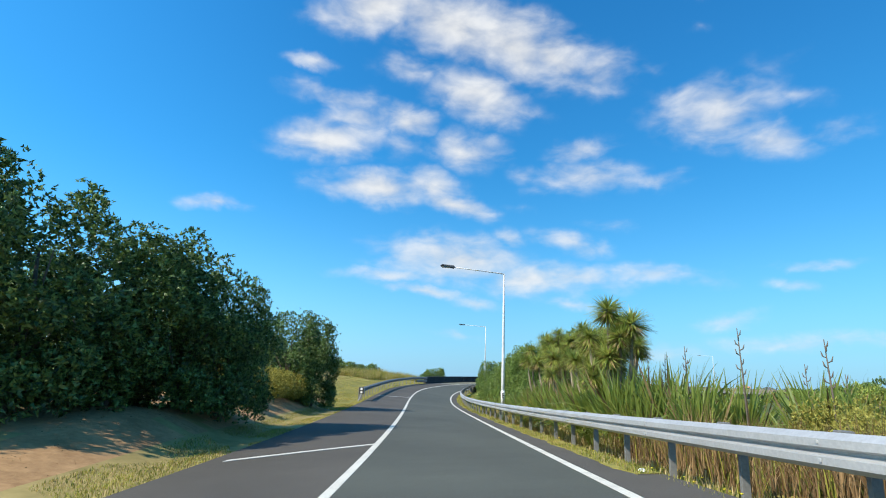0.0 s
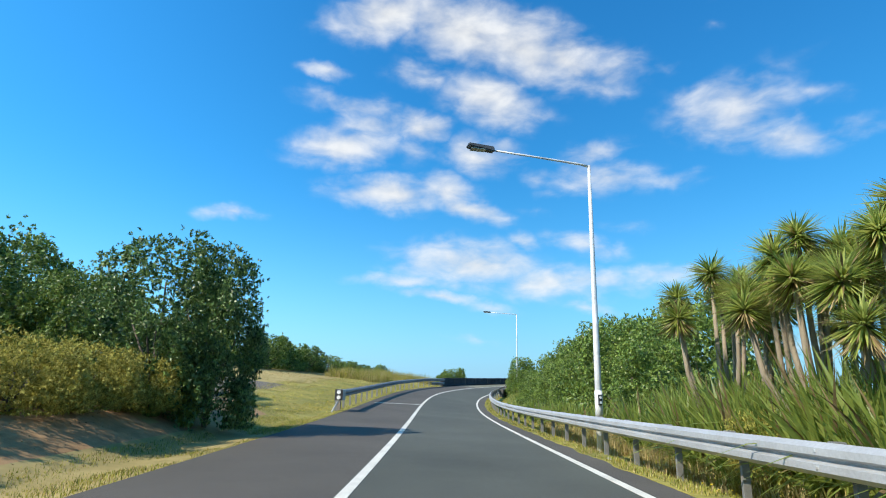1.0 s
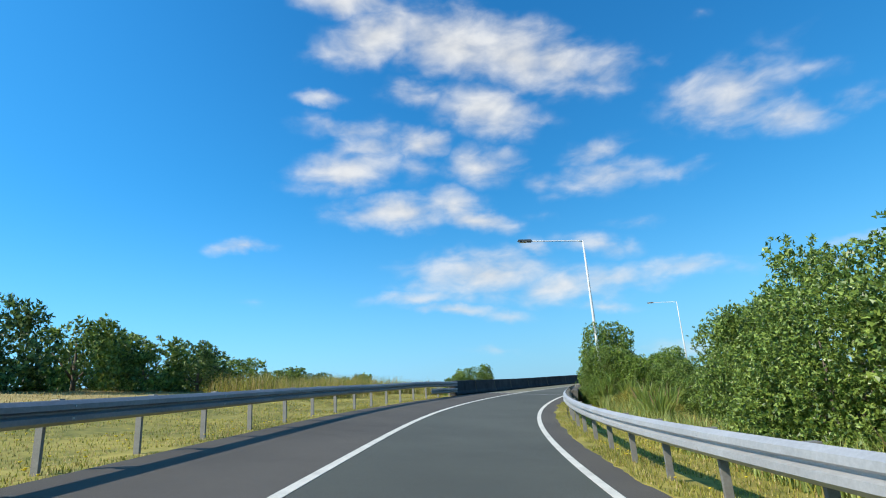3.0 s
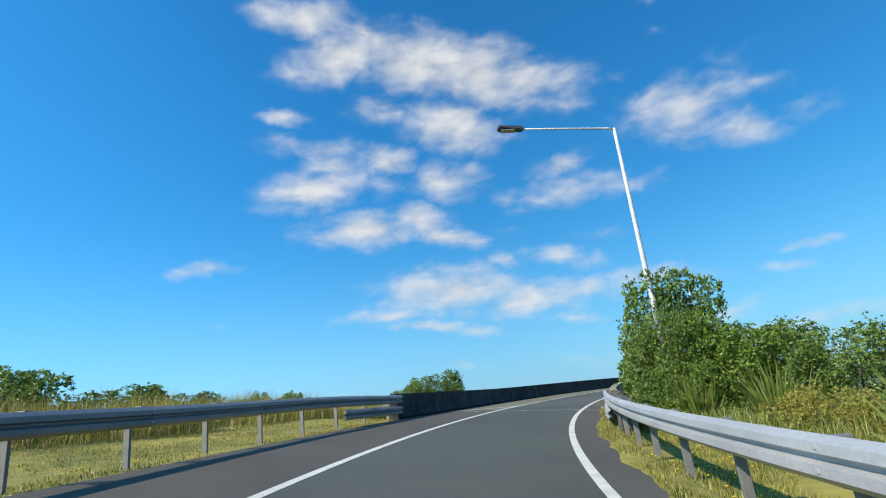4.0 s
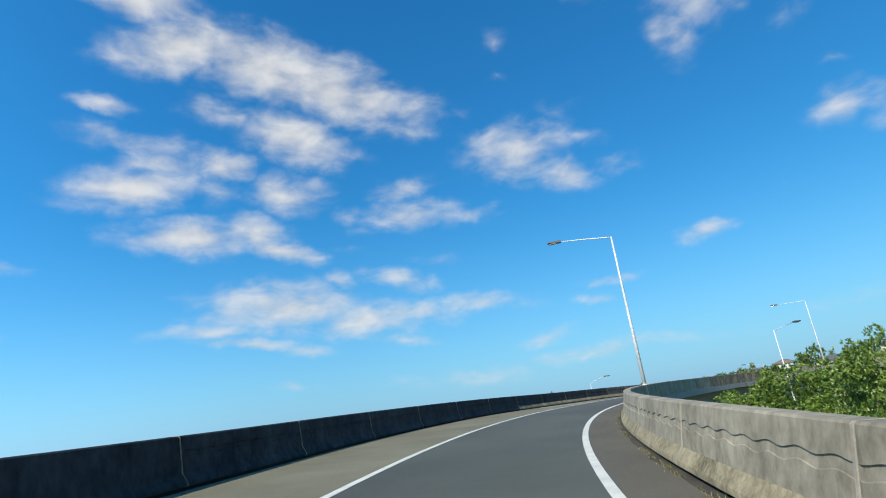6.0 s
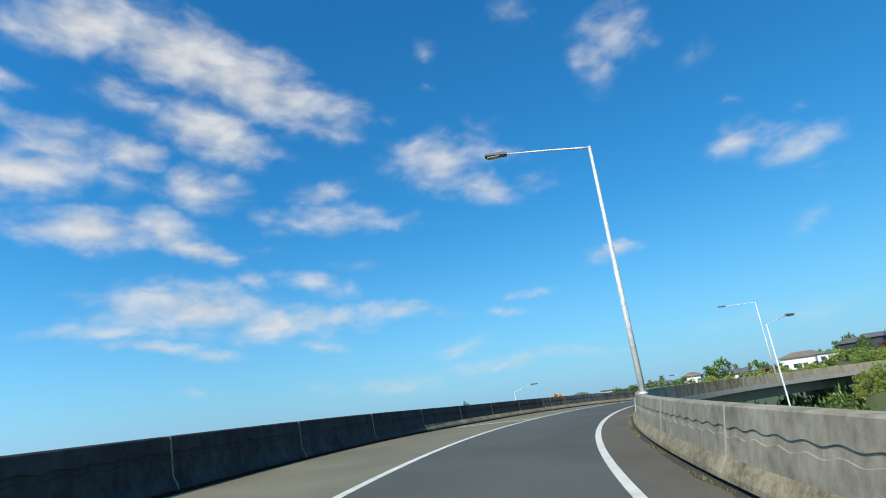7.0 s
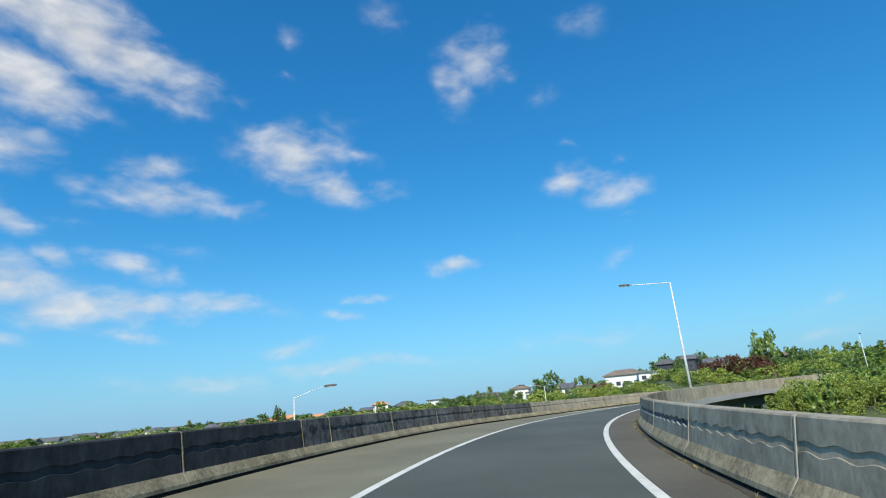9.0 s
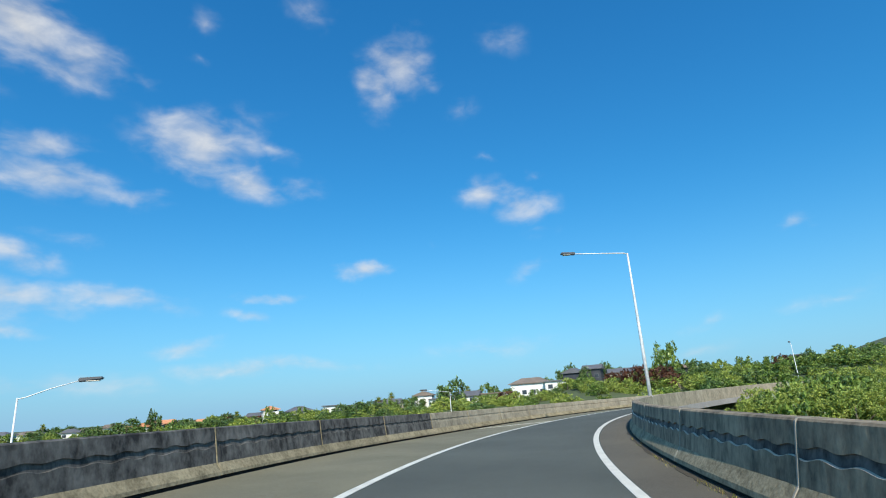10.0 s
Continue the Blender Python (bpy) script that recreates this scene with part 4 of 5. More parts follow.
row(["green0", "green1", "green2"], [(34.0, 6.6, 3.8, 1.8), (37.6, 6.9, 5.0, 2.2), (41.4, 7.2, 5.5, 2.4), (45.2, 7.5, 5.3, 2.2), (49.0, 7.6, 5.4, 2.4), (52.8, 7.6, 4.6, 2.1), (56.4, 7.5, 4.8, 1.9), (60.0, 7.6, 3.7, 1.6), (43.0, 6.1, 4.5, 1.6), (47.2, 6.0, 3.8, 1.5), (51.0, 6.2, 4.0, 1.6), (54.6, 5.8, 3.3, 1.4), (58.4, 6.8, 3.8, 1.4)])
row(["back"], [(49.6, 10.0, 5.6, 2.3), (43.6, 9.6, 6.0, 2.4), (40.5, 11.0, 6.6, 2.7), (46.5, 11.0, 6.2, 2.8), (52.5, 11.2, 5.2, 2.5), (36.0, 10.0, 5.8, 2.4)])
row(["green1", "green2"], [(65.8, 9.0, 4.0, 1.7), (68.4, 9.4, 4.6, 1.8), (70.4, 10.2, 3.8, 1.7), (71.4, 8.6, 2.0, 1.4), (73.6, 7.8, 2.4, 1.4)])
row(["bright0", "green2", "bright1"], [(77.3, 5.0, 4.5, 1.65), (76.3, 4.5, 3.2, 1.1), (77.7, 4.3, 2.7, 0.95), (75.6, 6.4, 2.7, 1.4), (78.3, 5.6, 2.9, 1.2), (74.8, 4.6, 1.7, 1.0), (80.4, 4.5, 2.2, 1.0), (82.6, 4.2, 1.5, 0.7), (76.9, 7.2, 2.7, 1.5)], "tall leafy shrub crowding the end of the guard rail")
row(["brown"], [(70.3, 5.6, 1.0, 1.0), (66.2, 5.9, 0.8, 0.9), (22.9, 3.75, 1.0, 0.6)], "low olive-brown shrub in long grass")
row(["brown"], [(7.4, 6.0, 0.85, 1.0), (9.2, 6.9, 0.95, 1.2), (5.4, 6.8, 0.7, 1.1)], "brown seedy shrub behind the guard rail")
row(["bright0", "bright1", "green0"], [(84.6, 4.5, 1.5, 0.9), (88.2, 4.8, 1.75, 1.1), (90.4, 7.6, 2.1, 1.6), (93.4, 8.0, 3.2, 1.8), (92.2, 4.6, 1.5, 0.8), (95.2, 4.6, 1.65, 0.7), (98.2, 4.9, 1.3, 0.9), (101.6, 5.0, 0.9, 0.9), (97.6, 8.6, 2.4, 1.7), (87.0, 7.6, 1.8, 1.5), (105, 5.6, 0.5, 1.0)], "bright green leafy coastal shrub beside the barrier")
row(["bright1", "bright0"], [(92.6, -7.6, 2.35, 1.15), (90.9, -8.4, 2.0, 1.1), (94.3, -8.0, 1.8, 1.0), (89.0, -7.7, 1.55, 0.9), (87.4, -7.8, 1.2, 0.75)], "leafy coastal shrub rising behind the barrier")


# ---- cabbage trees and flax ----
def blade_arrays(verts, faces, base, out, up, length, width, droop, segments=4, twist=0.0, spread=0.25):
    """A long leaf that rises and bends over."""
    side = out.cross(up).normalized()
    side = (side * math.cos(twist) + side.cross(up).normalized() * math.sin(twist)) * width / 2
    k = len(verts)
    for i in range(segments + 1):
        u = i / segments
        p = base + (up * (1 - droop * u) + out * (spread + droop * u)).normalized() * length * u - Vector((0, 0, droop * length * 0.35 * u * u))
        w = side * (1.0 if u < 0.6 else max(0.04, (1 - u) / 0.4)) * (0.6 + 0.8 * u if u < 0.4 else 0.92)
        verts += [p - w, p + w + out * 0.0]
    for i in range(segments):
        faces.append((k + 2 * i, k + 2 * i + 1, k + 2 * i + 3, k + 2 * i + 2))


def spray_mesh(name, seed, count, length, width, mat, mode):
    rng = random.Random(seed)
    verts, faces, slots = [], [], []
    root = 0
    for k in range(count):
        a = rng.uniform(0, 2 * math.pi)
        if mode == "fan" and k % 12 == 0:
            root, around = len(verts), a
            verts.append(Vector((math.cos(a) * 0.12, math.sin(a) * 0.12, -0.05)))
        if mode == "head":
            e = math.asin(rng.uniform(-0.92, 1.0))
            up = Vector((math.cos(a) * math.cos(e), math.sin(a) * math.cos(e), math.sin(e)))
            before = len(faces)
            blade_arrays(verts, faces, up * 0.04, Vector((math.cos(a), math.sin(a), -0.1)) * 0.35, up, length * rng.uniform(0.7, 1.15), width, rng.uniform(0.1, 0.55) + (0.3 if e < 0 else 0), 4)
        else:
            a, r = around + rng.uniform(-0.9, 0.9), rng.uniform(0.02, 0.22)
            first = len(verts)
            out = Vector((math.cos(a), math.sin(a), 0))
            lean = rng.uniform(-0.08, 0.30)
            up = (Vector((0, 0, 1)) + out * lean + Vector((-out.y, out.x, 0)) * rng.uniform(-0.32, 0.32)).normalized()
            before = len(faces)
            blade_arrays(verts, faces, out * r, out, up, length * rng.uniform(0.55, 1.1), width * rng.uniform(0.8, 1.2), rng.uniform(0.02, 0.30) if rng.random() < 0.8 else 0.6, 6, rng.uniform(-1.2, 1.2), 0.05)
            faces.append((root, first, first + 1))
        dry = 1 if rng.random() < ((0.45 if e < -0.35 else 0.08) if mode == "head" else 0.05) else 0
        slots += [dry] * (len(faces) - before)
    return mesh_of(name, verts, faces, [mat, BLADE_DRY], slots)


heads = [spray_mesh("leaf_head", 61 + k, 430, 0.54, 0.031, BLADE, "head") for k in range(2)]
fans = [spray_mesh("leaf_fan", 71 + k, 12, 2.1, 0.075, BLADE, "fan") for k in range(8)]


def cabbage_tree(s, side, tops, seed):
    """tops: (dx, dy, height) of the leaf heads over the base."""
    rng = random.Random(seed)
    at = beside(s, side)
    lift = ramp(s, side).z - at.z
    tree = thing("cabbage_tree", "cabbage tree with spiky green leaf heads", "tree", "cabbage trees", at, 0)
    fork = 0.22 * max(h for _, _, h in tops)
    part("trunk", tube("trunk", [(0, 0, -0.2), (0.04, 0.02, fork * 0.5), (0, 0.03, fork)], [0.13, 0.10, 0.085], PALMBARK, 9), tree)
    tops = tops + [(dx + rng.uniform(-0.7, 0.7), dy + rng.uniform(-0.7, 0.7), h - rng.uniform(0.1, 0.75)) for dx, dy, h in tops]
    for k, (dx, dy, h) in enumerate(tops):
        h += lift
        part("branch", tube("branch", [(0, 0.03, fork - 0.06), (dx * 0.55, dy * 0.55, fork + 0.3), (dx * 0.85, dy * 0.85, (fork + h) / 2), (dx, dy, h)], [0.065, 0.055, 0.045, 0.035], PALMBARK, 7), tree)
        head = part("leaf_head", heads[k % 2], tree, "spiky head of narrow green leaves")
        head.matrix_basis = pose(dx, dy, h, rng.uniform(-12, 12), rng.uniform(-12, 12), rng.uniform(0, 360)) @ Matrix.Scale(rng.uniform(0.82, 1.08), 4)
    return tree


for k, (s, side, tops) in enumerate([
        (14.5, 4.1, [(0.0, 0.1, 3.5), (0.5, -0.4, 3.1), (-0.35, 0.7, 2.8), (0.45, 0.5, 2.5), (-0.2, -0.4, 2.2)]),
        (17.0, 4.7, [(-0.3, 0.0, 2.9), (0.5, 0.4, 3.2), (0.9, -0.5, 2.8), (0.1, -0.7, 2.5)]),
        (20.2, 5.2, [(0.0, 0.0, 3.0), (-0.7, 0.3, 2.6), (0.6, -0.2, 3.3), (0.4, 0.7, 2.8)]),
        (23.0, 4.9, [(-0.2, 0.1, 3.8), (0.6, 0.2, 3.6), (0.2, -0.6, 3.2), (-0.7, -0.4, 3.0)]),
        (24.8, 5.6, [(-0.2, 0.1, 3.7), (0.7, 0.2, 3.9), (0.2, -0.6, 3.3), (-0.7, -0.4, 3.4), (1.0, -0.5, 3.4)]),
        (21.6, 5.4, [(0.0, 0.2, 3.9), (0.7, -0.3, 3.6), (-0.6, 0.0, 3.4), (0.2, 0.8, 3.7)]),
        (26.2, 4.8, [(0.0, 0.0, 3.9), (-0.6, 0.4, 3.4), (0.7, 0.1, 3.8), (0.1, -0.7, 3.4)]),
        (21.0, 6.6, [(0.0, 0.0, 3.8), (-0.6, 0.3, 3.5), (0.6, 0.1, 3.7), (0.0, 0.7, 3.4)]),
        (23.6, 6.8, [(0.0, 0.0, 4.0), (-0.6, 0.3, 3.6), (0.6, 0.1, 4.1), (0.0, 0.7, 3.6)]),
        (27.2, 6.4, [(0.0, 0.0, 3.6), (-0.5, 0.3, 3.0), (0.6, 0.1, 3.4)])]):
    cabbage_tree(s, side, tops, k)

rng = random.Random(9)
fan_count = 0
for s, side, size in [(16.8, 4.9, 1.0), (18.2, 5.0, 1.0), (20.0, 4.9, 1.0), (21.8, 4.2, 0.95), (23.2, 5.0, 1.0), (25.0, 5.0, 1.0), (27.0, 5.0, 0.95), (28.8, 5.2, 0.9), (15.0, 5.0, 1.0), (11.6, 5.0, 1.0), (9.6, 7.4, 1.05), (10.6, 7.0, 1.1), (11.4, 7.8, 1.1), (13.9, 4.9, 1.15), (15.8, 3.9, 1.0), (12.6, 4.2, 0.9), (13.0, 8.6, 0.85), (14.4, 9.6, 0.95), (15.6, 8.8, 0.95), (19.6, 6.6, 1.3), (22.8, 6.4, 1.3), (25.6, 6.8, 1.2), (12.4, 7.6, 0.7), (13.8, 6.6, 0.85), (15.4, 5.8, 1.15), (16.0, 8.0, 1.2), (18.4, 7.4, 1.2), (20.2, 5.6, 1.1), (21.4, 4.6, 0.95), (24.6, 5.4, 1.0), (29.6, 4.3, 0.8), (17.2, 4.1, 0.9), (19.6, 5.0, 1.0), (21.0, 4.0, 0.85), (22.6, 4.4, 0.95), (24.2, 4.5, 0.9), (26.2, 4.0, 0.8), (27.4, 4.4, 0.85), (13.4, 4.0, 1.1), (12.0, 6.2, 1.1), (12.8, 5.0, 1.2), (14.6, 4.2, 1.15), (16.2, 4.4, 1.05), (17.6, 5.6, 1.2), (18.9, 4.3, 1.05), (20.6, 4.2, 0.85), (22.0, 5.4, 1.1), (23.6, 4.1, 0.8), (25.4, 4.4, 0.9), (26.8, 5.4, 1.1), (28.2, 4.6, 0.8), (31.6, 4.8, 0.75), (33.6, 4.4, 0.7), (18.0, 3.9, 0.75), (19.4, 4.0, 0.8), (20.4, 3.8, 0.7), (21.6, 3.9, 0.8), (22.8, 3.8, 0.7), (24.0, 3.9, 0.8), (25.2, 3.8, 0.7), (26.6, 4.6, 0.85),
                     (36.0, 4.2, 0.7), (39.0, 4.3, 0.7), (41.2, 4.2, 0.6), (45.4, 4.3, 0.65), (50.6, 4.3, 0.5), (63.0, 5.2, 0.7), (67.2, 5.6, 0.8), (69.0, 6.6, 0.8), (72.0, 5.6, 0.8), (74.2, 4.6, 0.7), (28.2, -7.0, 0.5), (27.6, -7.6, 0.5)]:
    at = beside(s, side)
    clump = thing("flax_clump", "flax clump with long arching sword leaves", "flax", "flax clumps", (at.x, at.y, at.z - 0.02), rng.uniform(0, 360))
    for k in range(18):
        fan = part("leaf_fan", fans[(k + fan_count) % 8], clump)
        fan.matrix_basis = pose(rng.uniform(-0.15, 0.15), rng.uniform(-0.15, 0.15), 0, 0, 0, k * 20 + rng.uniform(0, 20)) @ Matrix.Scale(size * (1.06 if 16 < s < 31 else 0.95) * rng.uniform(0.85, 1.1), 4)
    fan_count += 1

# flower stalks of the flax
for k, (s, side, high) in enumerate([(14.8, 6.4, 3.0), (15.6, 6.0, 2.8), (13.4, 8.8, 2.7), (15.2, 9.4, 2.6), (10.6, 5.6, 2.9), (9.2, 6.4, 2.6), (16.8, 7.2, 3.1), (12.2, 9.0, 2.4)]):
    at = beside(s, side)
    lean = Vector((rng.uniform(-0.2, 0.2), rng.uniform(-0.2, 0.2), 0))
    stalk = thing("flax_stalk", "tall dark flower stalk of the flax with seed pods", "flax stalk", "flax stalks", at)
    part("stem", tube("stem", [(0, 0, 0), lean * 0.4 + Vector((0, 0, high * 0.6)), lean + Vector((0, 0, high))], [0.022, 0.018, 0.008], BARK, 6), stalk)
    for i in range(9):
        a, z = i * 2.4, high * (0.66 + 0.035 * i)
        root = lean * (z / high) + Vector((0, 0, z))
        part("seed_pod", tube("seed_pod", [root, root + Vector((math.cos(a) * 0.07, math.sin(a) * 0.07, 0.04)), root + Vector((math.cos(a) * 0.10, math.sin(a) * 0.10, 0.13))], [0.006, 0.016, 0.006], BARK, 5), stalk)

# ---- houses and trees on the far hill ----
def polar(az, r):
    x, y = HUB.x - math.sin(radians(az)) * r, HUB.y + math.cos(radians(az)) * r
    return x, y, far_height(x, y)


def house(az, r, wide, deep, high, wall, roof, style, turn, label, sink=0.0):
    """A house with walls, eaves, roof, windows and a door; style: gable, hip or flat."""
    x, y, z = polar(az, r)
    home = thing("house", label, "house", "hillside houses", (x, y, z - sink), az + turn)
    wide, deep, high = wide * 0.82, deep * 0.82, high * 0.86
    w, d = wide / 2, deep / 2
    part("wall", box_mesh("wall", (-w, -d, -2.0), (w, d, high), wall), home)
    if style == "flat":
        part("roof", box_mesh("roof", (-w - 0.5, -d - 0.6, high + 0.01), (w + 0.5, d + 0.5, high + 0.38), roof, 0.04), home)
    else:
        rise, o = min(deep, wide) * 0.24, 0.6
        inset = 0.0 if style == "gable" else d
        v = [(-w - o, -d - o, high), (w + o, -d - o, high), (w + o, d + o, high), (-w - o, d + o, high), (-w - o + inset, 0, high + rise), (w + o - inset, 0, high + rise)]
        v += [(a, b, c - 0.22) for a, b, c in v[:4]]
        part("roof", mesh_of("roof", v, [(0, 1, 5, 4), (2, 3, 4, 5), (1, 2, 5), (3, 0, 4), (9, 8, 7, 6), (0, 6, 7, 1), (1, 7, 8, 2), (2, 8, 9, 3), (3, 9, 6, 0)], [roof]), home)
    floors = 2 if high > 4.4 else 1
    for f in range(floors):
        k = max(2, int(wide / 3))
        for i in range(k):
            cx = -w + wide * (i + 0.5) / k
            z0 = 0.7 + f * 2.7
            win = part("window", box_mesh("window", (cx - 0.75, -d - 0.06, z0), (cx + 0.75, -d + 0.02, z0 + 1.35), WHITEPAINT if wall is HOUSE_BEIGE else ROOF_GREY), home)
            part("pane", box_mesh("pane", (cx - 0.66, -d - 0.085, z0 + 0.09), (cx + 0.66, -d - 0.055, z0 + 1.26), PANE), win)
    if floors == 2:
        part("balcony", box_mesh("balcony", (-w * 0.5, -d - 1.4, 2.55), (w * 0.7, -d - 0.02, 2.75), HOUSE_WHITE), home)
        part("balustrade", box_mesh("balustrade", (-w * 0.5, -d - 1.4, 2.76), (w * 0.7, -d - 1.34, 3.6), HOUSE_WHITE), home)
    return home


house(-38.2, 235, 7, 8, 5.2, HOUSE_WHITE, ROOF_ORANGE, "hip", 8, "white two-storey house with a terracotta roof")
house(-36.9, 240, 6, 7, 3.2, HOUSE_RED, ROOF_GREY, "gable", -20, "low house with red painted boards")
house(-40.9, 240, 11, 9, 3.8, HOUSE_BEIGE, ROOF_GREY, "hip", 15, "beige house with a dark grey hipped roof")
house(-44.1, 230, 8, 8, 4.8, HOUSE_WHITE, ROOF_GREY, "flat", -8, "white two-storey house with a flat dark roof")
house(-46.2, 220, 6, 7, 4.0, HOUSE_WHITE, ROOF_GREY, "flat", 5, "small white flat-roofed house")
house(-49.6, 225, 12, 8, 3.6, HOUSE_BEIGE, ROOF_GREY, "gable", 20, "low house with a grey gabled roof")
house(-53.2, 205, 7, 8, 5.2, HOUSE_WHITE, ROOF_BROWN, "gable", 80, "white gabled two-storey house")
house(-54.7, 200, 8, 7, 2.9, HOUSE_WHITE, ROOF_GREY, "flat", 0, "white single-storey wing with a flat roof")
house(-57.6, 195, 10, 8, 3.2, HOUSE_WHITE, ROOF_GREY, "gable", -12, "white house with a dark carport")
house(-60.7, 190, 12, 8, 3.0, HOUSE_BEIGE, ROOF_BROWN, "flat", -10, "long low house under a flat brown roof")
house(-64.0, 195, 15, 9, 5.0, HOUSE_WHITE, ROOF_BROWN, "hip", -14, "large white terraced house with a brown hipped roof")
house(-66.4, 190, 8, 7, 3.4, HOUSE_WHITE, ROOF_GREY, "flat", 0, "white flat-roofed terrace house")
house(-68.4, 200, 8, 8, 4.8, HOUSE_DARK, ROOF_GREY, "gable", 75, "dark stained gabled house")
house(-70.2, 200, 7, 7, 4.5, HOUSE_DARK, ROOF_GREY, "gable", -10, "dark stained two-storey house")
house(-72.9, 205, 11, 7, 3.0, HOUSE_BEIGE, ROOF_GREY, "gable", 5, "grey low house with a shallow roof")
house(-78.0, 210, 8, 8, 4.2, HOUSE_DARK, ROOF_BROWN, "hip", -10, "dark house with a pyramid roof")
house(-79.4, 215, 6, 6, 3.0, HOUSE_BEIGE, ROOF_GREY, "flat", 10, "small beige house beside a dark one")
house(-88.0, 220, 7, 7, 5.0, HOUSE_DARK, ROOF_GREY, "flat", 0, "tall dark house under a pale flat roof")
rng = random.Random(31)
for k in range(22):
    az = -2 - k * 1.55 + rng.uniform(-0.5, 0.5)
    house(az, rng.uniform(430, 560), rng.uniform(9, 15), 9, rng.uniform(3.0, 5.0), rng.choice([HOUSE_WHITE, HOUSE_WHITE, HOUSE_BEIGE, HOUSE_RED]), rng.choice([ROOF_GREY, ROOF_BROWN, ROOF_ORANGE, ROOF_GREY]), rng.choice(["gable", "hip", "hip"]), rng.uniform(-40, 40), "distant house on the low shore", 0.3)


def hill(kind, az, r, wide, high, sink=0.3, label=""):
    x, y, z = polar(az, r)
    grow(kind, (x, y, z - sink), wide, high, rng.uniform(0, 360), label)


# marked trees among the houses
for kind, az, r, wide, high in [("far_dark", -55.9, 188, 5.2, 9.0), ("far_green", -59.4, 200, 3.2, 6.5), ("far_dark", -60.3, 205, 3.0, 6.0), ("far_dark", -62.4, 205, 4.0, 5.5), ("far_dark", -67.6, 212, 4.6, 8.5), ("far_dark", -71.4, 215, 3.8, 7.0),
                                ("far_green", -77.0, 205, 5.4, 12.0), ("far_red", -74.2, 165, 4.6, 5.6), ("far_red", -76.6, 160, 4.8, 5.4), ("far_red", -72.0, 170, 3.2, 3.6), ("far_red", -61.5, 172, 3.2, 3.6), ("far_red", -86.4, 230, 3.6, 5.8), ("far_red", -34.0, 240, 6.0, 4.4),
                                ("far_dark", -28.5, 300, 2.6, 9.5), ("far_dark", -26.2, 280, 6.5, 6.4), ("far_dark", -31.0, 300, 4.6, 5.0), ("far_green", -51.9, 215, 3.0, 4.5), ("far_dark", -46.4, 180, 4.4, 4.6)]:
    hill(kind, az, r, wide, high)
# the scrub belt in front of the houses
for k in range(150):
    az = -30 - 72 * (k + rng.random()) / 150
    hill(rng.choice(["far_bright", "far_green", "far_bright", "far_dark"]), az, rng.uniform(135, 185), rng.uniform(2.4, 4.4), rng.uniform(1.8, 3.6), 0.5)
# trees between the houses
for k in range(64):
    az = -33 - 56 * (k + rng.random()) / 64
    hill(rng.choice(["far_dark", "far_green", "far_dark", "far_red"] if k % 4 == 0 else ["far_dark", "far_green"]), az, rng.uniform(192, 262), rng.uniform(2.2, 4.4), rng.uniform(2.6, 5.4) + 1.2 * smooth(-55, -75, az), 0.3)
# woods on the slope to the right
for k in range(80):
    az = -77 - 26 * rng.random()
    hill(rng.choice(["far_green", "far_dark", "far_green", "far_bright"]), az, rng.uniform(150, 300), rng.uniform(4, 6.5), rng.uniform(2.6, 4.8), 0.6)
for k in range(36):
    hill(rng.choice(["far_dark", "far_green"]), -84 - 24 * rng.random(), rng.uniform(320, 700), rng.uniform(7, 12), rng.uniform(6, 10), 0.8, "tree of the distant wooded ridge")
# low shore trees
for k in range(70):
    az = 4 - 42 * (k + rng.random()) / 70
    hill(rng.choice(["far_dark", "far_green"]), az, rng.uniform(300, 470), rng.uniform(4, 8), rng.uniform(3, 6.5), 0.3, "low tree on the distant shore")

for k in range(70):
    hill(rng.choice(["far_dark", "far_green", "far_bright"]), 12 - 46 * (k + rng.random()) / 70, rng.uniform(230, 330), rng.uniform(2, 5), rng.uniform(1.2, 4.2), 0.3, "low tree on the near shore")
for k in range(34):
    house(10 - 44 * (k + rng.random()) / 34, rng.uniform(300, 380), rng.uniform(8, 12), 8, rng.uniform(2.8, 4.6), rng.choice([HOUSE_WHITE, HOUSE_WHITE, HOUSE_BEIGE]), rng.choice([ROOF_GREY, ROOF_BROWN, ROOF_ORANGE]), rng.choice(["gable", "hip"]), rng.uniform(-40, 40), "distant shore house among low trees", 0.3)

# palms and a conifer that stand over the roofs
def palm(az, r, high):
    x, y, z = polar(az, r)
    tree = thing("palm", "slender palm with a drooping green head", "palm tree", "far palms", (x, y, z - 0.3))
    part("trunk", tube("trunk", [(0, 0, -0.5), (0.1, 0, high * 0.5), (0.15, 0.1, high)], [0.28, 0.2, 0.16], BARK, 7), tree)
    head = part("leaf_head", heads[0], tree, "drooping palm fronds")
    head.matrix_basis = pose(0.15, 0.1, high, 0, 0, az) @ Matrix.Scale(3.2, 4)


for az, r, high in ((-49.9, 215, 6.0), (-48.6, 222, 5.0), (-35.2, 262, 5.0), (-20.2, 330, 6.5), (-57.6, 205, 5.5)):
    palm(az, r, high)
x, y, z = polar(-28.0, 300)
conifer = thing("conifer", "dark conical island pine on the shore", "tree", "", (x, y, z - 0.3))
part("trunk", tube("trunk", [(0, 0, -0.5), (0, 0, 6), (0, 0, 11)], [0.3, 0.18, 0.04], BARK, 7), conifer)
for k in range(9):
    tier = part("tier", far_dark, conifer)
    wide = 3.0 * (1 - k / 9.6)
    tier.matrix_basis = pose(0, 0, 0.8 + k * 1.1, 0, 0, k * 50) @ Matrix.Diagonal((wide, wide, 1.0, 1))

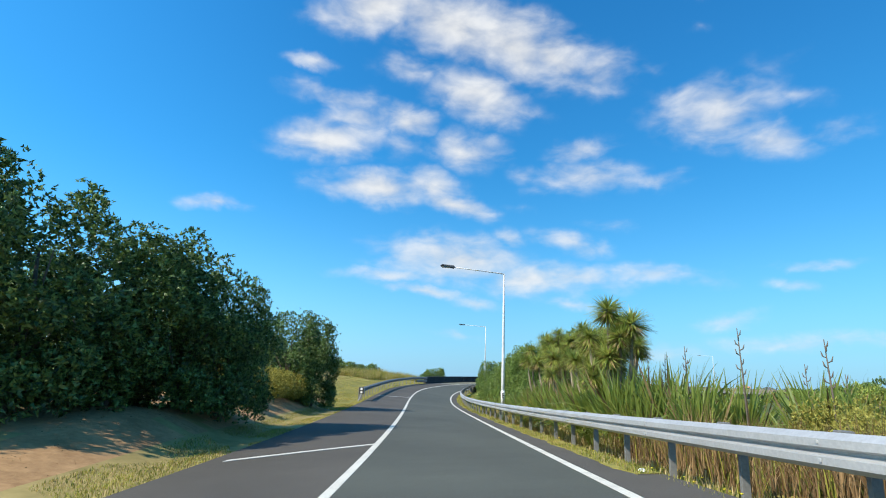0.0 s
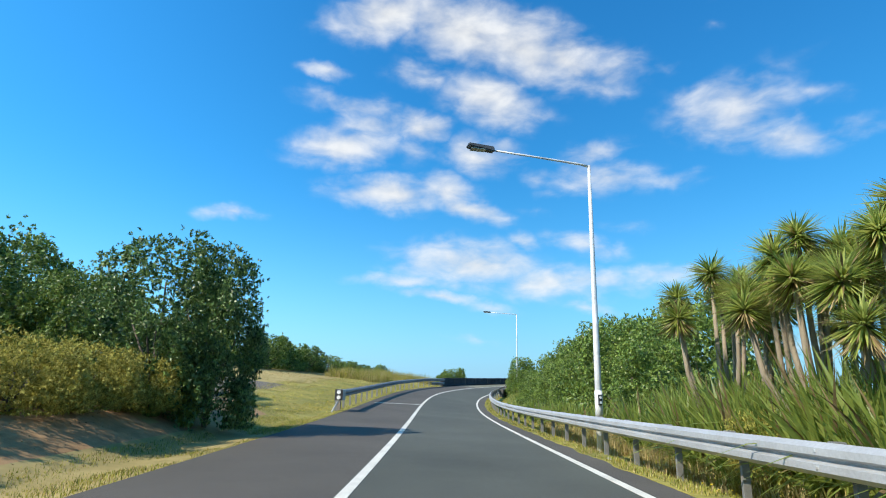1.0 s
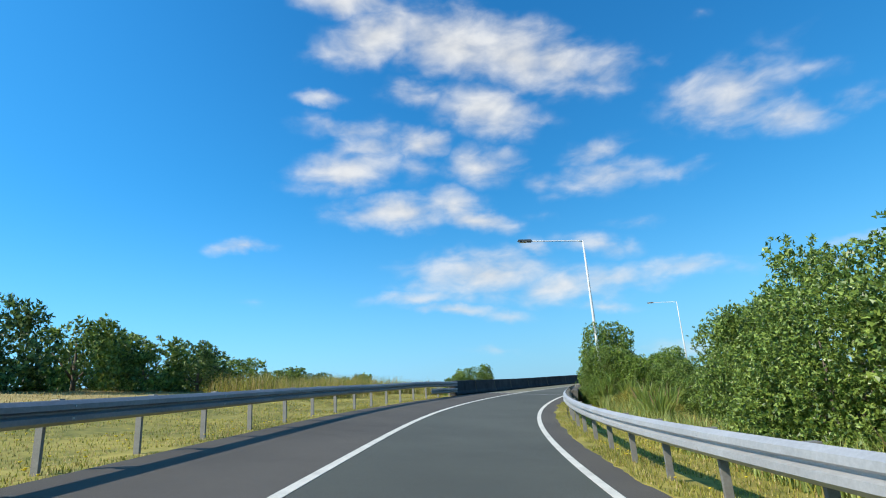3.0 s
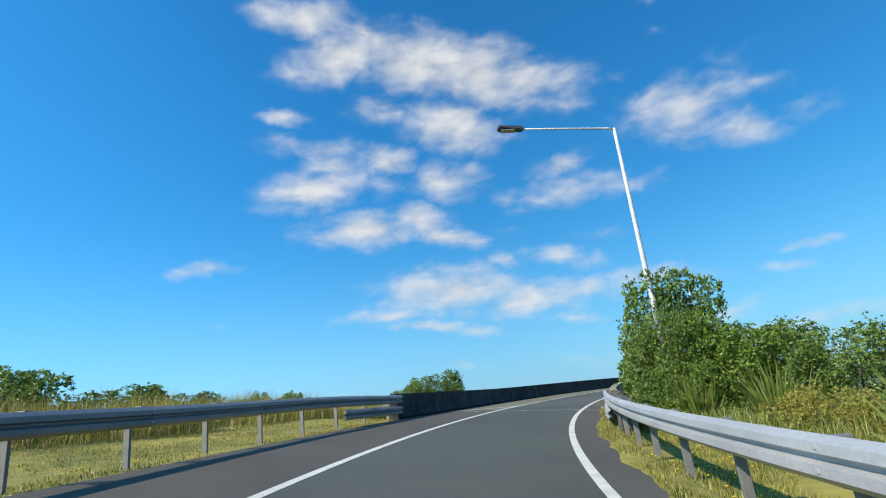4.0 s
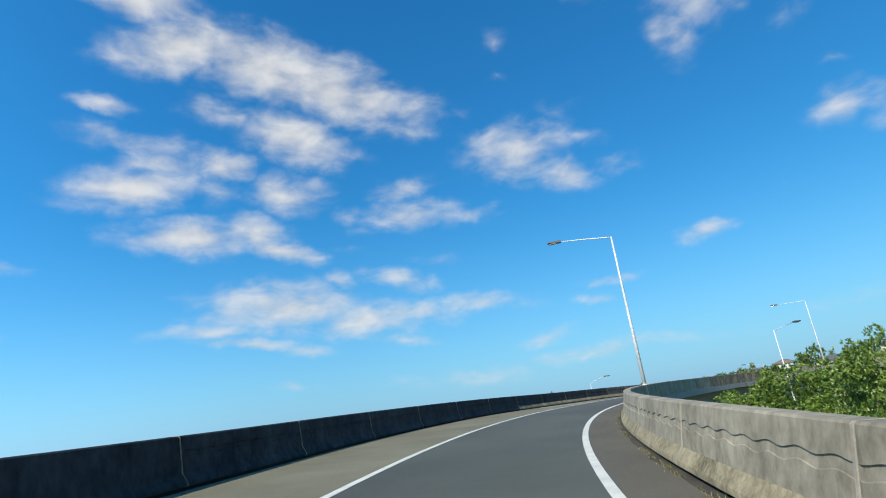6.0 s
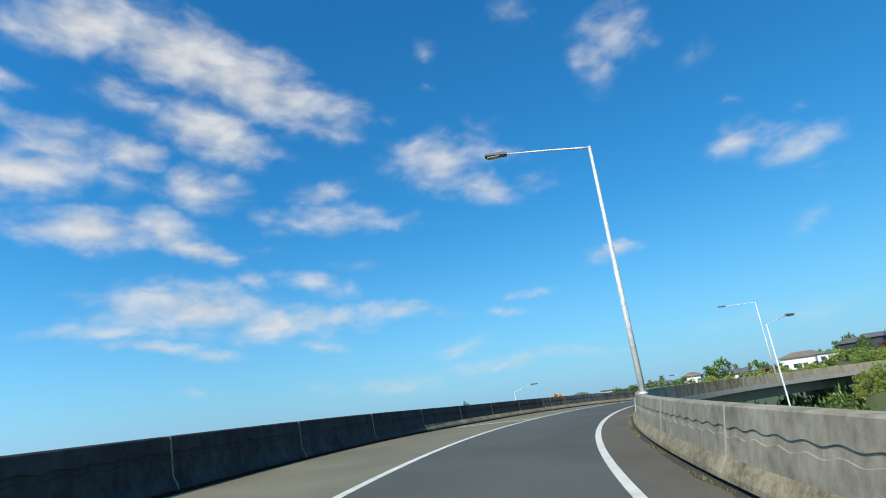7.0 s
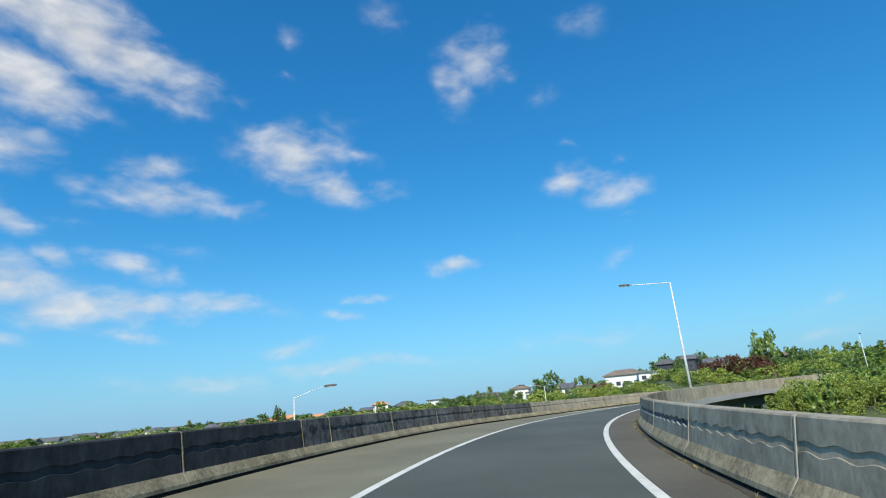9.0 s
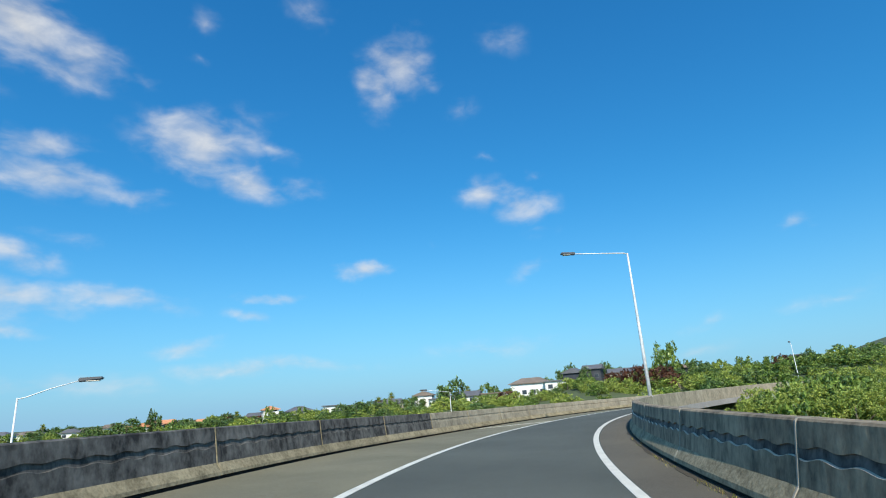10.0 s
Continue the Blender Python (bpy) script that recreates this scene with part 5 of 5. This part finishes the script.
# shrubs on the bank inside the curve
for first, side, count in ((186, 5.9, 18), (187, 8.2, 18), (187, 11.0, 16), (189, 14.5, 14), (191, 19.0, 12), (193, 24.0, 10)):
    for k in range(count):
        s = first + (245 - first) * (k + rng.uniform(0.1, 0.9)) / count
        p = ramp(s, side + rng.uniform(-0.6, 1.6))
        wide = rng.uniform(1.7, 2.5)
        top = p.z - 0.15 + 0.80 * smooth(185, 201, s) + 0.05 * (side - 5.9) + rng.uniform(-0.5, 0.35)
        high = rng.uniform(2.8, 3.6)
        grow(rng.choice(["mid_bright", "mid_bright", "far_green"]) if side < 15 else rng.choice(["far_bright", "far_green"]), (p.x, p.y, top - high), wide, high, rng.uniform(0, 360), "bushy bright green shrub on the bank inside the curve")

# dark scrub added under the far span to stand in for its deep shade
for k in range(84):
    s = 168 + 64 * (k + rng.random()) / 84
    p = ramp(s, rng.uniform(-5.0, 5.5))
    grow("far_dark", (p.x, p.y, -8.8), rng.uniform(2.4, 3.6), rng.uniform(5.0, 7.2), rng.uniform(0, 360), "dark green scrub under the bridge span")

# the bank those shrubs stand on
verts, faces = [], []
cells = 30
for i in range(cells + 1):
    for j in range(cells + 1):
        az, r = -72 - 62 * i / cells, 8 + 70 * j / cells
        x, y = HUB.x - math.sin(radians(az)) * r, HUB.y + math.cos(radians(az)) * r
        s, side = station(x, y)
        verts.append(Vector((x, y, -8.7 + 6.9 * smooth(3.6, 6.0, side) * smooth(5, 22, r) * smooth(178, 188, s) + 0.3 * noise.noise((x * 0.2, y * 0.2, 3)))))
for i in range(cells):
    for j in range(cells):
        k = i * (cells + 1) + j
        faces.append((k, k + cells + 1, k + cells + 2, k + 1))
tagged(new("bank", mesh_of("bank", verts, faces, [LOWLAND], smooth=True)), "scrubby green bank inside the curve of the ramp", "ground", kind="structure")

# lamps of the roads below the bridge
def low_lamp(az, r, top, arm_turn, label, arm=2.8, rise=0.3):
    x, y = HUB.x - math.sin(radians(az)) * r, HUB.y + math.cos(radians(az)) * r
    street_lamp((x, y, -8.6), top + 8.6, arm, arm_turn, label, 0.5, rise)


street_lamp((48.0, 118.7, -8.6), 12.2, 2.6, 4, "galvanised lamp of the road under the inside of the curve", 0.6, 0.5)
low_lamp(-18.3, 25.0, 2.35, -40, "galvanised lamp of the road below the bridge", 1.9, 0.5)
low_lamp(-87.4, 75, 5.0, 5, "slender galvanised lamp of the road beyond the bank")
low_lamp(-55.8, 62, 2.2, 150, "galvanised lamp of the road below the bridge")


# ---- grasses, weeds and small things ----
def blades(name, places, high, wide, mats, label, category, seed, share=0.0):
    """Countless thin blades: places (x, y, z, scale)."""
    rng = np.random.default_rng(seed)
    p = np.array(places)
    n = len(p)
    a, lean = rng.uniform(0, 2 * math.pi, n), rng.uniform(0.05, 0.55, n)
    h = high * p[:, 3] * rng.uniform(0.5, 1.25, n)
    side = np.stack([np.cos(a), np.sin(a), np.zeros(n)], 1) * wide / 2
    tip = np.stack([-np.sin(a) * lean * h, np.cos(a) * lean * h, h], 1)
    base = p[:, :3]
    v = np.stack([base - side, base + side, base + tip * 0.55 + side * 0.7, base + tip * np.array([1.35, 1.35, 1.0]), base + tip * 0.55 - side * 0.7], 1).reshape(-1, 3)
    f = [q for i in range(n) for q in ((5 * i, 5 * i + 1, 5 * i + 2, 5 * i + 4), (5 * i + 4, 5 * i + 2, 5 * i + 3))]
    slots = np.repeat((rng.uniform(size=n) < share).astype(int), 2)
    ob = new(name, mesh_of(name, v, f, mats, slots))
    return tagged(ob, label, category, kind="stuff")


rng = random.Random(77)


def scatter(count, s0, s1, d0, d1, left, bias=1.0, patch=0.0):
    got = []
    while len(got) < count:
        s = rng.uniform(s0, s1)
        d = d0 + (d1 - d0) * rng.random() ** bias
        lump = noise.noise((s * 0.5, d * 0.8, 2.0))
        if lump < patch:
            continue
        side = edge_left(s) - d if left else EDGE_R + d
        at = beside(s, side)
        got.append((at.x, at.y, at.z - 0.01, 0.7 + 0.6 * (lump + 0.5)))
    return got


blades("verge_grass", scatter(26000, 0, 35, 0.0, 1.5, True, 1.0, -0.25), 0.06, 0.012, [GRASS, STRAW], "short yellow-green grass along the seal", "grass", 1, 0.25)
blades("verge_grass", scatter(52000, 34, 83, 0.05, 7.5, True, 1.35, -0.35), 0.06, 0.016, [GRASS, STRAW], "flowering yellow-green grass under the guard rail", "grass", 2, 0.35)
blades("field_grass", scatter(30000, 34, 98, 5.0, 20.0, True, 1.1, -0.3), 0.10, 0.018, [STRAW, GRASS], "tall pale dry grass of the field", "grass", 3, 0.12)
blades("verge_grass", scatter(40000, -2, 80, -0.05, 1.7, False, 1.1, -0.35), 0.085, 0.014, [GRASS, STRAW], "weedy green and straw grass under the guard rail", "grass", 4, 0.18)
blades("bank_grass", scatter(26000, -2, 80, 1.7, 5.0, False, 1.0, -0.2), 0.5, 0.03, [GRASS, STRAW], "tall mixed grass behind the guard rail", "grass", 5, 0.45)
blades("brown_grass", scatter(48000, -3, 13.5, 1.0, 8.0, False, 1.0, -0.6), 0.85, 0.02, [BROWNGRASS, GRASS], "tall brown seeding grass behind the guard rail", "grass", 15, 0.25)
blades("straw_grass", scatter(20000, 12.5, 40, 0.6, 2.3, False, 1.0, -0.35), 0.42, 0.016, [STRAW, GRASS], "tall green and straw grass in front of the flax", "grass", 17, 0.25)
blades("dead_flax", scatter(2200, 3, 33, 0.3, 1.6, False, 1.0, -0.5), 0.18, 0.02, [BLADE_DRY, STRAW], "dead fallen flax leaves under the guard rail", "leaf litter", 16, 0.4)
blades("litter_leaves", scatter(7000, 2, 34, 1.2, 8.0, True, 1.0, -0.5), 0.018, 0.045, [BLADE_DRY, MULCH], "fallen brown leaves on the bare soil", "leaf litter", 6, 0.5)
blades("wall_weeds", scatter(1400, 79.5, 83.2, -0.14, 0.05, False), 0.20, 0.009, [GRASS, STRAW], "green weeds at the foot of the barrier", "weeds", 7, 0.35)
weeds = []
for k in range(2600):
    s = rng.uniform(84, 160)
    p = ramp(s, EDGE_R - 0.02 - abs(rng.gauss(0, 0.05)), 0.0)
    if noise.noise((s * 0.55, 3, 1)) > 0.0:
        weeds.append((p.x, p.y, p.z, rng.uniform(0.3, 0.9)))
blades("wall_weeds", weeds, 0.07, 0.008, [GRASS, STRAW], "dry weeds along the foot of the barrier", "weeds", 8, 0.4)

strip("gutter_dirt", steps(82, 180, 0.12), lambda s: EDGE_R - 0.04 - 0.07 * max(0.0, 0.5 + noise.noise((s * 0.9, 1, 6)) + 0.6 * noise.noise((s * 5.1, 2, 6))), EDGE_R + 0.08, 0.005, DIRT, "dark damp dirt along the foot of the barrier", "dirt")

# grassy dirt that has crept over the seal in front of the rail
creep = lambda s: 2.30 + 0.30 * smooth(75, 81, s) + 0.14 * noise.noise((s * 0.7, 3, 1)) + 0.06 * noise.noise((s * 2.9, 5, 1))
strip("verge_edge", steps(8, 80.2, 0.2), creep, EDGE_R + 0.12, 0.012, GROUND, "ragged edge of dry soil and grass over the seal", "verge")
tufts = []
while len(tufts) < 15000:
    s = rng.uniform(8, 80.4)
    side = creep(s) + 0.02 + 0.6 * rng.random() ** 1.3
    lump = noise.noise((s * 0.9, side * 1.6, 8.0))
    if lump > -0.2 and side < EDGE_R + 0.1:
        at = ramp(s, side, 0.005)
        tufts.append((at.x, at.y, at.z, 0.7 + 0.7 * (lump + 0.4)))
blades("edge_grass", tufts, 0.07, 0.012, [GRASS, STRAW], "short golden grass and weeds in front of the guard rail", "grass", 31, 0.25)

# yellow flowers in the verges
verts, faces = [], []
for x, y, z, k in scatter(420, 2, 80, 0.1, 1.5, False, 1.0, 0.0) + scatter(700, 36, 82, 0.2, 5.0, True, 1.2, -0.1):
    r, z = rng.uniform(0.018, 0.032), z + rng.uniform(0.05, 0.13)
    first = len(verts)
    verts += [Vector((x + r * math.cos(a), y + r * math.sin(a), z + 0.25 * r * (i % 2))) for i, a in enumerate([j * math.pi / 3 for j in range(6)])] + [Vector((x, y, z - r * 0.6))]
    faces += [tuple(range(first, first + 6))] + [(first + j, first + (j + 1) % 6, first + 6) for j in range(6)]
tagged(new("wild_flowers", mesh_of("wild_flowers", verts, faces, [FLOWER])), "small yellow flowers in the verge grass", "flowers", kind="stuff")


def scrap(s, side, size, label, mat=LITTER):
    bm = bmesh.new()
    bmesh.ops.create_icosphere(bm, subdivisions=2, radius=1.0)
    for v in bm.verts:
        v.co = Vector((v.co.x * size, v.co.y * size * 0.6, v.co.z * size * 0.35)) * (1 + 0.5 * noise.noise(v.co * 1.7 + Vector((s, 0, 0))))
    me = bpy.data.meshes.new("litter")
    bm.to_mesh(me)
    bm.free()
    me.materials.append(mat)
    ob = new("litter", me)
    at = ramp(s, side, size * 0.2)
    ob.matrix_basis = pose(*at, 0, 0, s * 77)
    return tagged(ob, label, "litter", "litter scraps")


scrap(84.1, 2.42, 0.045, "crumpled white plastic scrap by the barrier")
scrap(84.7, 2.36, 0.055, "crumpled white plastic bag by the barrier")
scrap(83.5, 2.44, 0.03, "small white scrap on the shoulder")
scrap(91.4, 2.42, 0.04, "small white scrap on the shoulder")
scrap(8.3, 2.55, 0.09, "pale crushed can in the verge")
scrap(26.5, 2.5, 0.09, "pale blue plastic scrap in the verge")

# tall grass along the field's edge by the end of the rail
blades("tall_grass", scatter(16000, 70, 93, 5.0, 10.0, True, 1.0, -0.3), 0.95, 0.018, [GRASS, STRAW], "tall green and straw grass behind the guard rail", "grass", 21, 0.35)
blades("fresh_grass", scatter(12000, 34, 73, 1.6, 3.0, False, 1.0, -0.35), 0.62, 0.02, [LIGHTGRASS, GRASS], "long fresh light green grass before the shrubs", "grass", 23, 0.25)
